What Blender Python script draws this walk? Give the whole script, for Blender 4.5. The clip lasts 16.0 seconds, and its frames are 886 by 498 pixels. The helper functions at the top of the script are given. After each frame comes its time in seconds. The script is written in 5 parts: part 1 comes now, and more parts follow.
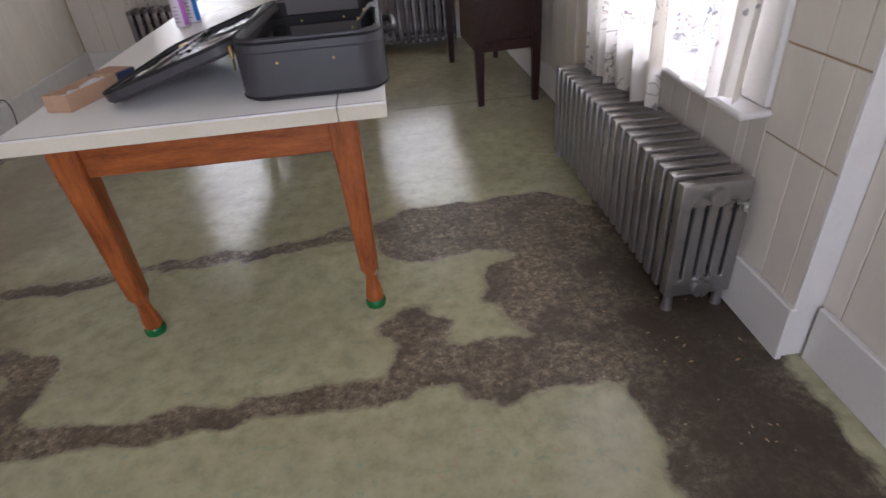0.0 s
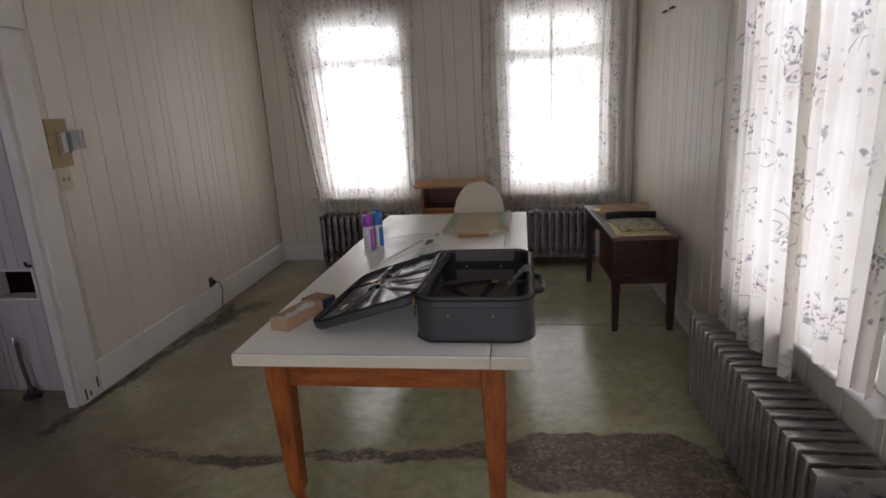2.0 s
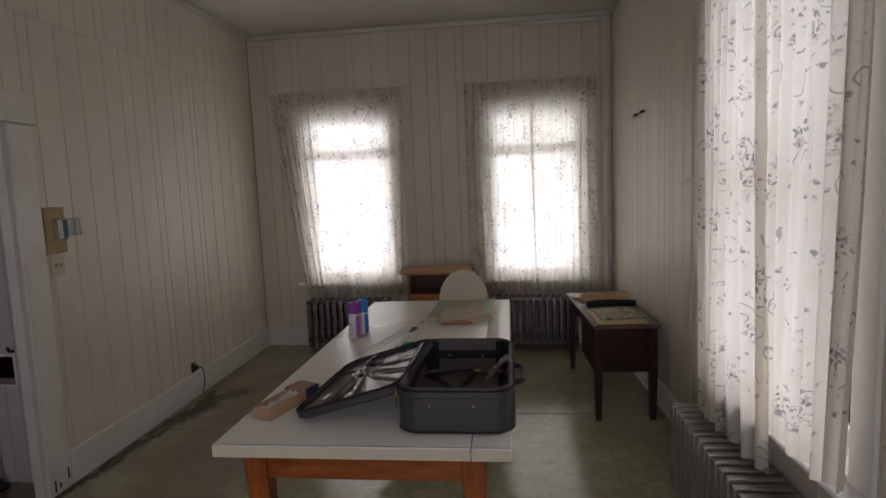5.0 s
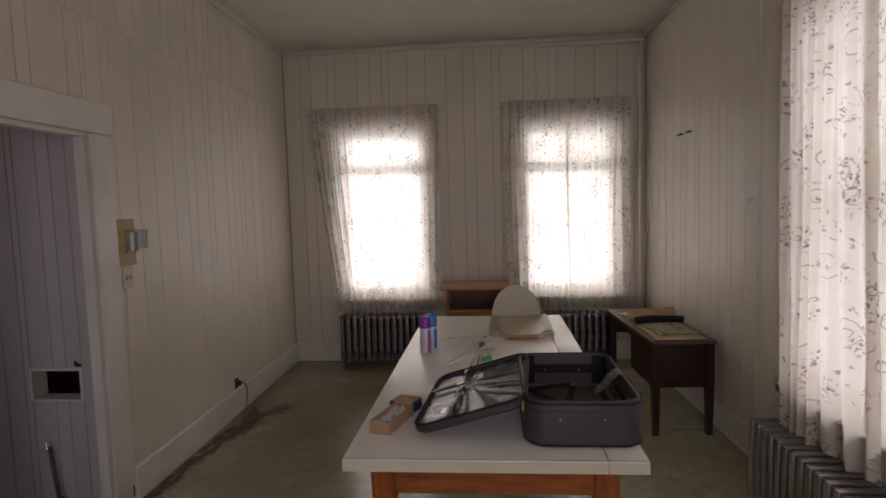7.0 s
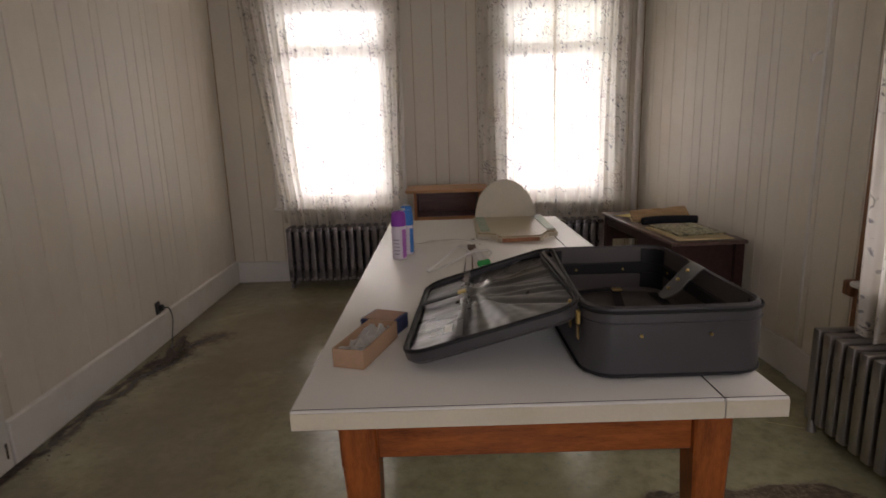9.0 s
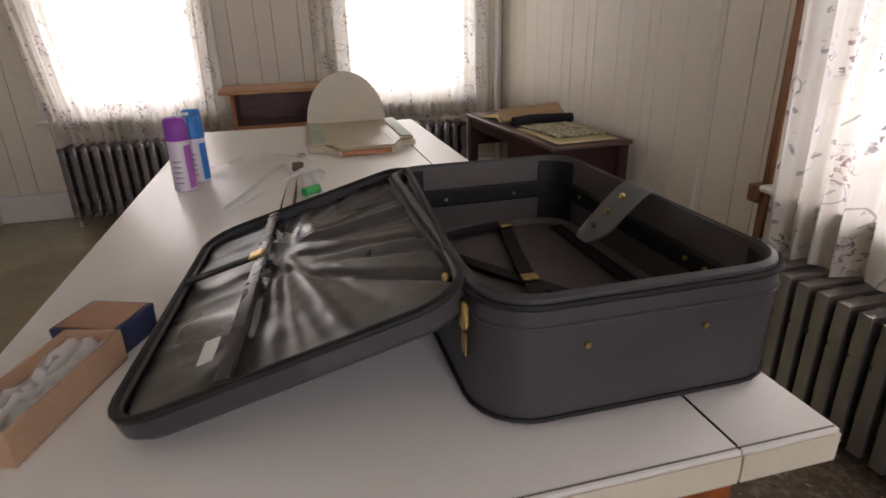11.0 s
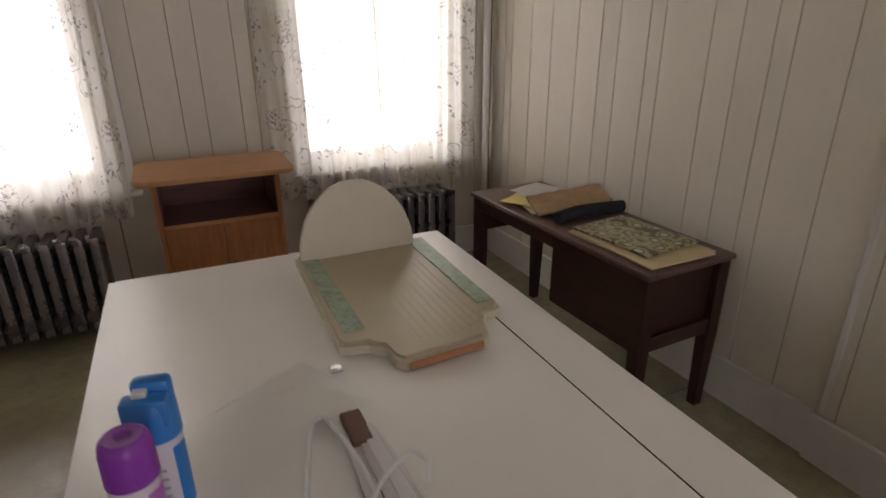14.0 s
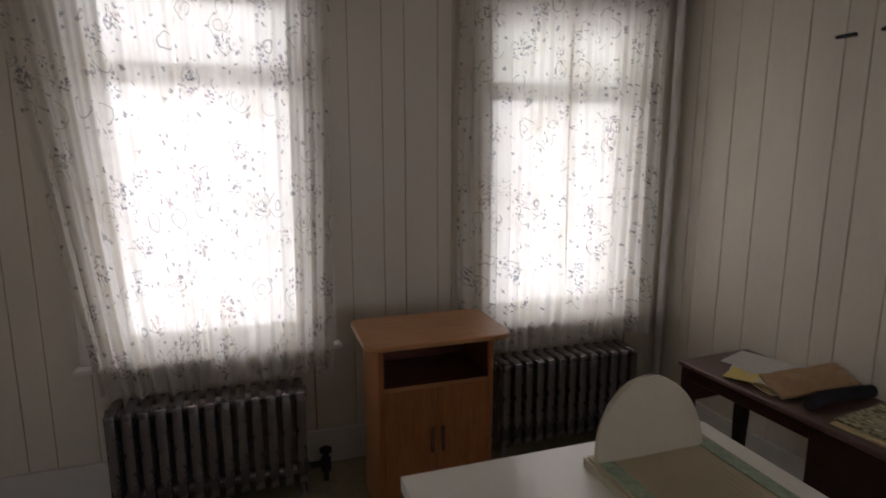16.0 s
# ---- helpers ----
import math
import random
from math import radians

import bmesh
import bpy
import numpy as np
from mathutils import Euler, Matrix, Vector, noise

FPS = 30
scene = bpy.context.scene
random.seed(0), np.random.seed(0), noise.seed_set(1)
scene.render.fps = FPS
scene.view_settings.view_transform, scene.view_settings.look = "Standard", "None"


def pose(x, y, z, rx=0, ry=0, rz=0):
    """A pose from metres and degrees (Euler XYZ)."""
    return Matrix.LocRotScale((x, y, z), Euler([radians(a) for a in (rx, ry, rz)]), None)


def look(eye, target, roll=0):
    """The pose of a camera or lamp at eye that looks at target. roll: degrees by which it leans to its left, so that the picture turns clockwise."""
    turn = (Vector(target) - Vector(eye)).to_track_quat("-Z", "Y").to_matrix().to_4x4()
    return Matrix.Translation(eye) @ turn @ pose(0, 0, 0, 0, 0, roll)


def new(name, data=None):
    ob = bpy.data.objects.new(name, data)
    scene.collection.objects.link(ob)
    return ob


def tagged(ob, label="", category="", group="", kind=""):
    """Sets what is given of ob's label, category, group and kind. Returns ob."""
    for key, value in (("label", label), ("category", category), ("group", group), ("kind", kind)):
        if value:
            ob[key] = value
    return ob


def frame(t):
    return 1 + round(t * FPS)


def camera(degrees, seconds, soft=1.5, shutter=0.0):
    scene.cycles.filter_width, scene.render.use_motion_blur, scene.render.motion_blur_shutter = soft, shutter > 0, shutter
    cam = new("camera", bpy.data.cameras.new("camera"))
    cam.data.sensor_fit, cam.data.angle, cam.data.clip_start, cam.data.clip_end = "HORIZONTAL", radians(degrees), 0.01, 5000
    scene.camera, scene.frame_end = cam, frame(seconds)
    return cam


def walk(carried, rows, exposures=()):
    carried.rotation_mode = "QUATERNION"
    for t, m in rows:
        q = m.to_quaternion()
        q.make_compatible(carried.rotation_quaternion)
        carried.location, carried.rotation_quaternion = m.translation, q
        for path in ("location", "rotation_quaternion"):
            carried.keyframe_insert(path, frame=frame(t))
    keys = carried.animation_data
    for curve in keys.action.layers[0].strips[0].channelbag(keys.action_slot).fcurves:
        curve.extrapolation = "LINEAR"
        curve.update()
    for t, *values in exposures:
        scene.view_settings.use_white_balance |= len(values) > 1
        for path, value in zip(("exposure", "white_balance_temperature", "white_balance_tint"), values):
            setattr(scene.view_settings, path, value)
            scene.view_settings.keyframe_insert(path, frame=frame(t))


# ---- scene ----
cam = camera(76.2, 16.0, 1.5, 0.3)
PATH = [
    (0, (0.123, 0.748, 1.262), (0.234, 2.418, 0.167), -4.9),
    (0.5, (0.096, 0.679, 1.343), (0.065, 2.402, 0.328), -4.3),
    (1, (0.055, 0.644, 1.535), (-0.123, 2.456, 0.708), -3.7),
    (1.5, (0.061, 0.597, 1.542), (-0.191, 2.489, 0.944), -3.3),
    (2, (0.086, 0.56, 1.587), (-0.201, 2.475, 1.085), -3.1),
    (2.5, (0.13, 0.528, 1.623), (-0.159, 2.473, 1.256), -3.0),
    (3, (0.104, 0.531, 1.608), (-0.177, 2.486, 1.293), -2.6),
    (3.5, (0.083, 0.523, 1.622), (-0.198, 2.484, 1.344), -2.5),
    (4, (0.135, 0.525, 1.625), (-0.145, 2.49, 1.375), -2.5),
    (6.5, (-0.158, 0.395, 1.652), (-0.323, 2.38, 1.474), -1.8),
    (7, (-0.413, 0.404, 1.646), (-0.585, 2.391, 1.485), -1.7),
    (7.5, (-0.539, 0.659, 1.568), (-0.739, 2.643, 1.414), -1.8),
    (8, (-0.591, 0.899, 1.444), (-0.791, 2.881, 1.261), -1.9),
    (8.5, (-0.642, 1.03, 1.382), (-0.783, 3.005, 1.104), -1.8),
    (9, (-0.617, 1.192, 1.336), (-0.622, 3.147, 0.917), -1.8),
    (11.5, (-0.455, 2.061, 1.206), (0.082, 3.807, 0.392), -1.4),
    (12, (-0.447, 2.25, 1.22), (0.169, 3.934, 0.336), -1.1),
    (12.5, (-0.536, 2.442, 1.351), (0.156, 4.094, 0.459), -0.6),
    (13, (-0.606, 2.587, 1.406), (0.127, 4.246, 0.564), -0.5),
    (13.5, (-0.613, 2.809, 1.425), (0.147, 4.48, 0.63), -0.5),
    (14, (-0.691, 3.005, 1.458), (0.085, 4.693, 0.719), -0.4),
    (14.5, (-0.838, 3.097, 1.51), (-0.083, 4.827, 0.847), -0.3),
    (15, (-0.994, 3.176, 1.563), (-0.304, 4.964, 0.991), -0.2),
    (15.2, (-1.042, 3.208, 1.602), (-0.369, 5.011, 1.058), -0.3),
    (15.5, (-1.146, 3.25, 1.637), (-0.47, 5.073, 1.164), -0.2),
    (16, (-1.302, 3.361, 1.669), (-0.68, 5.23, 1.32), 0.1),
]
EXPO = [(0, 0.78, 5850, 25), (0.5, 0.73, 5850, 25), (1, 0.49, 5900, 23), (1.5, 0.13, 6050, 23), (2, -0.1, 6150, 23), (2.5, -0.32, 6350, 22), (3.5, -0.55, 6450, 23), (6.5, -0.55, 6700, 26), (7, -0.42, 6850, 28), (9, -0.2, 6850, 27), (11.5, 0.7, 6550, 26), (12.5, 1.17, 6550, 22), (13.5, 0.47, 6650, 25), (14.5, 0.02, 6650, 25), (15.2, -0.35, 6500, 25), (16, -0.78, 6450, 25)]
walk(cam, [(t, look(eye, target, roll)) for t, eye, target, roll in PATH], EXPO)

# ---- world and light ----
world = bpy.data.worlds.new("sky")
scene.world = world
world.use_nodes = True
wn, wl = world.node_tree.nodes, world.node_tree.links
sky = wn.new("ShaderNodeTexSky")
sky.sky_type = 'NISHITA'
sky.sun_disc = False
sky.sun_elevation = radians(50)
sky.sun_rotation = radians(60)
wn["Background"].inputs[1].default_value = 0.12
wl.new(sky.outputs[0], wn["Background"].inputs[0])

sun = new("sun", bpy.data.lights.new("sun", 'SUN'))
sun.data.energy = 1.0
sun.data.angle = radians(12)
sun.matrix_world = look((8, 6, 10), (0, 3, 0))


def window_light(name, eye, target, w, h, watts):
    """Sky light standing in a window's opening, just outside the glass."""
    lamp = new(name, bpy.data.lights.new(name, 'AREA'))
    lamp.data.shape = 'RECTANGLE'
    lamp.data.size, lamp.data.size_y = w, h
    lamp.data.energy = watts
    lamp.data.color = (0.91, 0.965, 1.0)
    lamp.matrix_world = look(eye, target)
    return lamp


# openings: u0, u1, z0, z1
WIN_1 = (-1.985, -1.055, 0.70, 2.40)
WIN_2 = (-0.085, 0.865, 0.70, 2.40)
WIN_3 = (2.30, 3.33, 0.68, 2.50)
WIN_5 = (0.75, 1.65, 0.8, 2.2)
WIN_4 = (-0.85, 0.35, 0.72, 2.37)
DOOR = (2.31, 3.17, 0.0, 2.06)
XL, XR, XN, XB, YF, YN, HC = -2.475, 1.185, 1.25, 1.17, 6.24, -1.30, 3.25
WATTS = 30.0
window_light("window_light_3", (XB + 0.19, (WIN_3[0] + WIN_3[1]) / 2, 1.6), (-5, (WIN_3[0] + WIN_3[1]) / 2, 1.6), 1.11, 1.80, WATTS * 1.1)
window_light("window_light_4", (-0.25, YN - 0.19, 1.55), (-0.25, 5, 1.55), 1.2, 1.64, WATTS * 1.3)
window_light("window_light_5", (-5.1, 1.2, 1.5), (0, 1.2, 1.5), 0.9, 1.4, WATTS * 0.32).data.color = (0.93, 0.91, 1.0)


# ---- materials ----
def nodes_of(name):
    m = bpy.data.materials.new(name)
    m.use_nodes = True
    return m, m.node_tree.nodes, m.node_tree.links, m.node_tree.nodes["Principled BSDF"]


def noise_of(n, l, scale, detail=4.0, vec=None, rough=0.55):
    t = n.new("ShaderNodeTexNoise")
    t.inputs["Scale"].default_value, t.inputs["Detail"].default_value, t.inputs["Roughness"].default_value = scale, detail, rough
    if vec:
        l.new(vec, t.inputs["Vector"])
    return t.outputs["Fac"]


def ramp_of(n, l, fac, stops):
    r = n.new("ShaderNodeValToRGB")
    els = r.color_ramp.elements
    while len(els) < len(stops):
        els.new(0.5)
    for e, (p, c) in zip(els, stops):
        e.position = p
        e.color = (*c, 1) if len(c) == 3 else c
    l.new(fac, r.inputs[0])
    return r.outputs[0]


def mix_of(n, l, fac, a, b, mode='MIX'):
    m = n.new("ShaderNodeMix")
    m.data_type, m.blend_type = 'RGBA', mode
    for s, v in ((m.inputs[0], fac), (m.inputs[6], a), (m.inputs[7], b)):
        if hasattr(v, "links"):
            l.new(v, s)
        elif isinstance(v, tuple):
            s.default_value = (*v, 1)
        else:
            s.default_value = v
    return m.outputs[2]


def math_of(n, l, op, a, b=0.0, c=0.0):
    m = n.new("ShaderNodeMath")
    m.operation = op
    for s, v in zip(m.inputs, (a, b, c)):
        if hasattr(v, "links"):
            l.new(v, s)
        else:
            s.default_value = v
    return m.outputs[0]


def vec_of(n, l, op, a, b=None):
    m = n.new("ShaderNodeVectorMath")
    m.operation = op
    for s, v in zip(m.inputs, (a, b)):
        if v is None:
            continue
        if hasattr(v, "links"):
            l.new(v, s)
        else:
            s.default_value = v
    return m.outputs["Value"] if op in ('DOT_PRODUCT', 'LENGTH') else m.outputs[0]


def bump_of(n, l, bsdf, height, strength=0.2, distance=0.002):
    b = n.new("ShaderNodeBump")
    b.inputs["Strength"].default_value, b.inputs["Distance"].default_value = strength, distance
    l.new(height, b.inputs["Height"])
    l.new(b.outputs[0], bsdf.inputs["Normal"])


def surface(name, col, rough=0.5, metal=0.0, var=0.15, scale=4.0, fine=80.0, bump=0.15, rand=0.0, stain=None, stretch=None):
    """A worn surface: colour varied at two scales, roughness with it, and fine relief."""
    m, n, l, b = nodes_of(name)
    pos = n.new("ShaderNodeTexCoord").outputs["Object"]
    if stretch:
        pos = vec_of(n, l, 'MULTIPLY', pos, stretch)
    big, small = noise_of(n, l, scale, 5, pos), noise_of(n, l, fine, 3, pos)
    dark, light = tuple(c * (1 - var) for c in col), tuple(min(1, c * (1 + var)) for c in col)
    c = ramp_of(n, l, big, [(0.3, dark), (0.7, light)])
    c = mix_of(n, l, 0.35, c, ramp_of(n, l, small, [(0.3, dark), (0.7, light)]))
    if stain:
        s = noise_of(n, l, scale * 0.7, 6, pos, 0.65)
        f = ramp_of(n, l, s, [(0.52, (0, 0, 0)), (0.75, (0.7, 0.7, 0.7))])
        c = mix_of(n, l, f, c, stain)
    if rand:
        r = n.new("ShaderNodeObjectInfo").outputs["Random"]
        v = math_of(n, l, 'MULTIPLY_ADD', r, rand, 1 - rand / 2)
        c = mix_of(n, l, 1.0, c, ramp_of(n, l, v, [(0, (0, 0, 0)), (1, (1, 1, 1))]), 'MULTIPLY')
    l.new(c, b.inputs["Base Color"])
    b.inputs["Metallic"].default_value = metal
    l.new(math_of(n, l, 'MULTIPLY_ADD', big, 0.25, rough - 0.12), b.inputs["Roughness"])
    bump_of(n, l, b, small, bump)
    return m


def wood(name, dark, light, rough=0.4, along=(1, 1, 1), scale=9.0):
    m, n, l, b = nodes_of(name)
    pos = vec_of(n, l, 'MULTIPLY', n.new("ShaderNodeTexCoord").outputs["Object"], along)
    g = noise_of(n, l, scale, 7, pos, 0.65)
    f = noise_of(n, l, scale * 9, 3, pos, 0.6)
    mixed = math_of(n, l, 'MULTIPLY_ADD', f, 0.3, math_of(n, l, 'MULTIPLY', g, 0.75))
    mid = tuple((a + c) / 2 for a, c in zip(dark, light))
    l.new(ramp_of(n, l, mixed, [(0.33, dark), (0.5, mid), (0.68, light)]), b.inputs["Base Color"])
    l.new(math_of(n, l, 'MULTIPLY_ADD', g, 0.3, rough - 0.15), b.inputs["Roughness"])
    bump_of(n, l, b, f, 0.12)
    return m


PANEL = surface("panel_paint", (0.735, 0.67, 0.575), 0.42, var=0.05, scale=1.6, fine=45, bump=0.1, rand=0.10, stain=(0.60, 0.54, 0.45), stretch=(1, 1, 0.5))
GROOVE = surface("groove_brown", (0.40, 0.26, 0.145), 0.8, var=0.4, scale=3)
TRIM = surface("trim_paint", (0.74, 0.71, 0.67), 0.4, var=0.06, scale=3, stain=(0.58, 0.52, 0.45))
CEIL = surface("ceiling_paint", (0.68, 0.65, 0.58), 0.75, var=0.06, scale=1.2, stain=(0.58, 0.53, 0.45))
LAMINATE = surface("white_laminate", (0.845, 0.82, 0.77), 0.33, var=0.04, scale=3, fine=150, bump=0.03)
EDGE = surface("yellowed_edge", (0.76, 0.69, 0.55), 0.35, var=0.08, scale=5, fine=120, bump=0.05, stain=(0.62, 0.55, 0.36))
SEAM = surface("dark_seam", (0.05, 0.04, 0.035), 0.7)
ORANGE = wood("orange_varnish", (0.135, 0.026, 0.006), (0.47, 0.130, 0.025), 0.38, (6, 6, 1), 6)
ORANGE_X = wood("orange_varnish_rail", (0.135, 0.026, 0.006), (0.47, 0.130, 0.025), 0.38, (1, 6, 6), 6)
DARKWOOD = wood("dark_wood", (0.014, 0.0045, 0.0035), (0.05, 0.016, 0.012), 0.38, (8, 1, 8), 5)
DESKTOP = wood("desk_top_wood", (0.07, 0.036, 0.028), (0.15, 0.085, 0.07), 0.38, (10, 1, 8), 5)
HONEY = wood("honey_wood", (0.34, 0.15, 0.055), (0.55, 0.28, 0.12), 0.38, (1, 8, 8), 5)
HONEY_V = wood("honey_wood_upright", (0.30, 0.10, 0.032), (0.48, 0.20, 0.07), 0.4, (8, 8, 1), 5)
REDWOOD = wood("shelf_red_wood", (0.10, 0.03, 0.02), (0.20, 0.07, 0.045), 0.35, (1, 8, 8), 5)
BARE = wood("bare_strip_wood", (0.10, 0.03, 0.015), (0.40, 0.19, 0.09), 0.6, (8, 8, 1), 4)
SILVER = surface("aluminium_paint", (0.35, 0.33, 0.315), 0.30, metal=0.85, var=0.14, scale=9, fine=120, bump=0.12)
# same silver paint, darkened to carry the shade under the far windows
SILVER_SHADED = surface("shaded_aluminium_paint", (0.20, 0.175, 0.175), 0.27, metal=0.65, var=0.2, scale=9, fine=120, bump=0.12)
CASE = surface("charcoal_fabric", (0.054, 0.050, 0.054), 0.42, var=0.14, scale=8, fine=420, bump=0.35)
LINING = surface("black_satin", (0.046, 0.042, 0.042), 0.29, var=0.05, scale=2.5, fine=60, bump=0.05)
LINING.node_tree.nodes["Principled BSDF"].inputs["Specular IOR Level"].default_value = 1.0
LINING_GREY = surface("grey_lining", (0.112, 0.094, 0.089), 0.5, var=0.07, scale=5, fine=300, bump=0.15)
STRAP = surface("black_strap", (0.008, 0.0075, 0.008), 0.62, var=0.2, fine=300)
FLAP = surface("grey_flap", (0.13, 0.13, 0.128), 0.6, var=0.12, fine=300, bump=0.25)
BRASS = surface("brass", (0.62, 0.45, 0.18), 0.3, metal=1.0, var=0.12, fine=90)
CHROME = surface("chrome", (0.7, 0.7, 0.7), 0.22, metal=1.0, var=0.08, fine=90)
CARD = surface("cardboard", (0.46, 0.29, 0.18), 0.75, var=0.12, scale=14, fine=160, bump=0.2)
TAN_CARD = surface("creased_tan_card", (0.42, 0.27, 0.14), 0.7, var=0.22, scale=22, fine=120, bump=0.3)
NAVY = surface("navy_card", (0.03, 0.04, 0.11), 0.5, var=0.15, scale=14)
BROWN_CARD = surface("brown_card", (0.17, 0.09, 0.06), 0.6, var=0.2, scale=14)
PAPERISH = surface("crumpled_paper", (0.62, 0.60, 0.58), 0.7, var=0.1, scale=25, fine=70, bump=0.4)
PURPLE = surface("purple_plastic", (0.25, 0.035, 0.36), 0.35, var=0.08, fine=90)
LABEL = surface("can_label", (0.66, 0.60, 0.66), 0.35, var=0.06, fine=60)
MAUVE = surface("mauve_ink", (0.42, 0.13, 0.46), 0.4, var=0.1)
INK = surface("grey_ink", (0.33, 0.30, 0.34), 0.5, var=0.1)
BLUE = surface("blue_plastic", (0.02, 0.19, 0.55), 0.33, var=0.08, fine=90)
GLASS_GREEN = surface("green_cup", (0.012, 0.16, 0.04), 0.2, var=0.1)
GREEN = surface("green_plastic", (0.02, 0.36, 0.09), 0.3, var=0.1)
CREAM = surface("cream_board", (0.60, 0.545, 0.42), 0.5, var=0.07, scale=6, fine=90, bump=0.12)
SPECKLE = surface("speckled_board", (0.50, 0.42, 0.28), 0.33, var=0.05, scale=14, fine=160, bump=0.0)
CELADON = surface("pale_green_stripe", (0.33, 0.42, 0.31), 0.42, var=0.38, scale=42, fine=120, bump=0.0)
TERRA = surface("terracotta_edge", (0.45, 0.20, 0.10), 0.6, var=0.2, scale=30)
WHITE_PLASTIC = surface("white_plastic", (0.74, 0.73, 0.72), 0.35, var=0.04)
PINKISH = surface("pale_slat", (0.66, 0.61, 0.60), 0.4, var=0.06)
OLD_PLATE = surface("yellowed_plate", (0.40, 0.29, 0.14), 0.5, var=0.15, scale=20)
BLACK = surface("black_rubber", (0.012, 0.012, 0.013), 0.45, var=0.2)
HOSE = surface("grey_hose", (0.10, 0.095, 0.09), 0.4, metal=0.3, var=0.2)
DIRT = surface("dry_dirt", (0.07, 0.05, 0.035), 0.95, var=0.5, scale=40, bump=0.6)
CLOTH_BLACK = surface("black_cloth", (0.012, 0.012, 0.016), 0.8, var=0.2, fine=300)
YELLOWED = surface("yellowed_paper", (0.62, 0.50, 0.28), 0.7, var=0.1, scale=14)
HALL = surface("hall_panel_paint", (0.55, 0.52, 0.52), 0.5, var=0.06, scale=2, rand=0.1)
TAN_LID = surface("worn_tan_card", (0.36, 0.18, 0.10), 0.55, var=0.2, scale=14)
YELLOW_SHEET = surface("yellow_sheet", (0.66, 0.52, 0.16), 0.7, var=0.1, scale=14)
TEAL = surface("blue_grey_plastic", (0.10, 0.16, 0.20), 0.35, var=0.15)
CASTIRON = surface("black_iron", (0.03, 0.027, 0.025), 0.5, metal=0.4, var=0.25)


def floor_material():
    """Marbled green linoleum, with patches worn through to the brown felt."""
    m, n, l, b = nodes_of("linoleum")
    pos = n.new("ShaderNodeTexCoord").outputs["Object"]
    w = n.new("ShaderNodeTexNoise")
    w.inputs["Scale"].default_value, w.inputs["Detail"].default_value = 7.0, 4.0
    l.new(pos, w.inputs["Vector"])
    off = vec_of(n, l, 'MULTIPLY', vec_of(n, l, 'SUBTRACT', w.outputs["Color"], (0.5, 0.5, 0.5)), (0.16, 0.16, 0.0))
    p = vec_of(n, l, 'MULTIPLY', vec_of(n, l, 'ADD', pos, off), (1, 1, 0))
    worn = [((-1.95, 2.80), (-1.50, 2.74), .03), ((-1.50, 2.74), (-1.27, 2.71), .036), ((-1.27, 2.71), (-.88, 2.80), .042), ((-.88, 2.80), (-.53, 2.80), .048),
            ((-.53, 2.80), (-.18, 2.87), .045), ((-.18, 2.87), (.10, 2.94), .055),
            ((-1.11, 1.93), (-.63, 1.92), .055), ((-.63, 1.92), (-.28, 1.94), .042), ((-.28, 1.94), (.06, 1.94), .045),
            ((-1.68, 2.41), (-1.18, 2.28), .04), ((-1.15, 2.25), (-1.15, 1.94), .07),
            ((.17, 2.83), (.68, 2.86), .21), ((.70, 2.77), (.98, 2.37), .24), ((.55, 2.39), (.68, 2.05), .19),
            ((.10, 2.21), (.11, 2.19), .10), ((.09, 2.03), (.28, 2.00), .09), ((.32, 1.96), (.66, 2.01), .13),
            ((.90, 1.97), (.90, 1.67), .20), ((.88, 1.57), (.95, 1.1), .20), ((1.03, 2.17), (1.1, 2.77), .2), ((1.06, 1.95), (1.02, 1.15), .13)]
    dist = None

    def capsule(a, e):
        ax, ab = (a[0], a[1], 0), (e[0] - a[0], e[1] - a[1], 0)
        q = vec_of(n, l, 'SUBTRACT', p, ax)
        t = math_of(n, l, 'DIVIDE', vec_of(n, l, 'DOT_PRODUCT', q, ab), max(ab[0] ** 2 + ab[1] ** 2, 1e-6))
        c = n.new("ShaderNodeClamp")
        l.new(t, c.inputs[0])
        s = n.new("ShaderNodeVectorMath")
        s.operation = 'SCALE'
        s.inputs[0].default_value = ab
        l.new(c.outputs[0], s.inputs["Scale"])
        return vec_of(n, l, 'LENGTH', vec_of(n, l, 'SUBTRACT', q, s.outputs[0]))

    for a, e, r in worn:
        d = math_of(n, l, 'SUBTRACT', capsule(a, e), r)
        if dist is None:
            dist = d
        else:
            mm = n.new("ShaderNodeMath")
            mm.operation = 'SMOOTH_MIN'
            l.new(dist, mm.inputs[0])
            l.new(d, mm.inputs[1])
            mm.inputs[2].default_value = 0.05
            dist = mm.outputs[0]
    edge = math_of(n, l, 'MULTIPLY_ADD', math_of(n, l, 'MULTIPLY_ADD', noise_of(n, l, 60, 3, pos), 0.02, math_of(n, l, 'ADD', dist, -0.01)), -42.0, 0.5)
    cl = n.new("ShaderNodeClamp")
    l.new(edge, cl.inputs[0])
    mask = cl.outputs[0]
    marble = noise_of(n, l, 14, 7, pos, 0.7)
    cloud = noise_of(n, l, 2.2, 4, pos)
    lino = ramp_of(n, l, marble, [(0.32, (0.295, 0.30, 0.18)), (0.5, (0.42, 0.405, 0.25)), (0.68, (0.51, 0.475, 0.31))])
    lino = mix_of(n, l, ramp_of(n, l, cloud, [(0.3, (0, 0, 0)), (0.75, (0.6, 0.6, 0.6))]), lino, (0.36, 0.32, 0.19))
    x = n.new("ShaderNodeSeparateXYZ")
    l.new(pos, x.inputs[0])
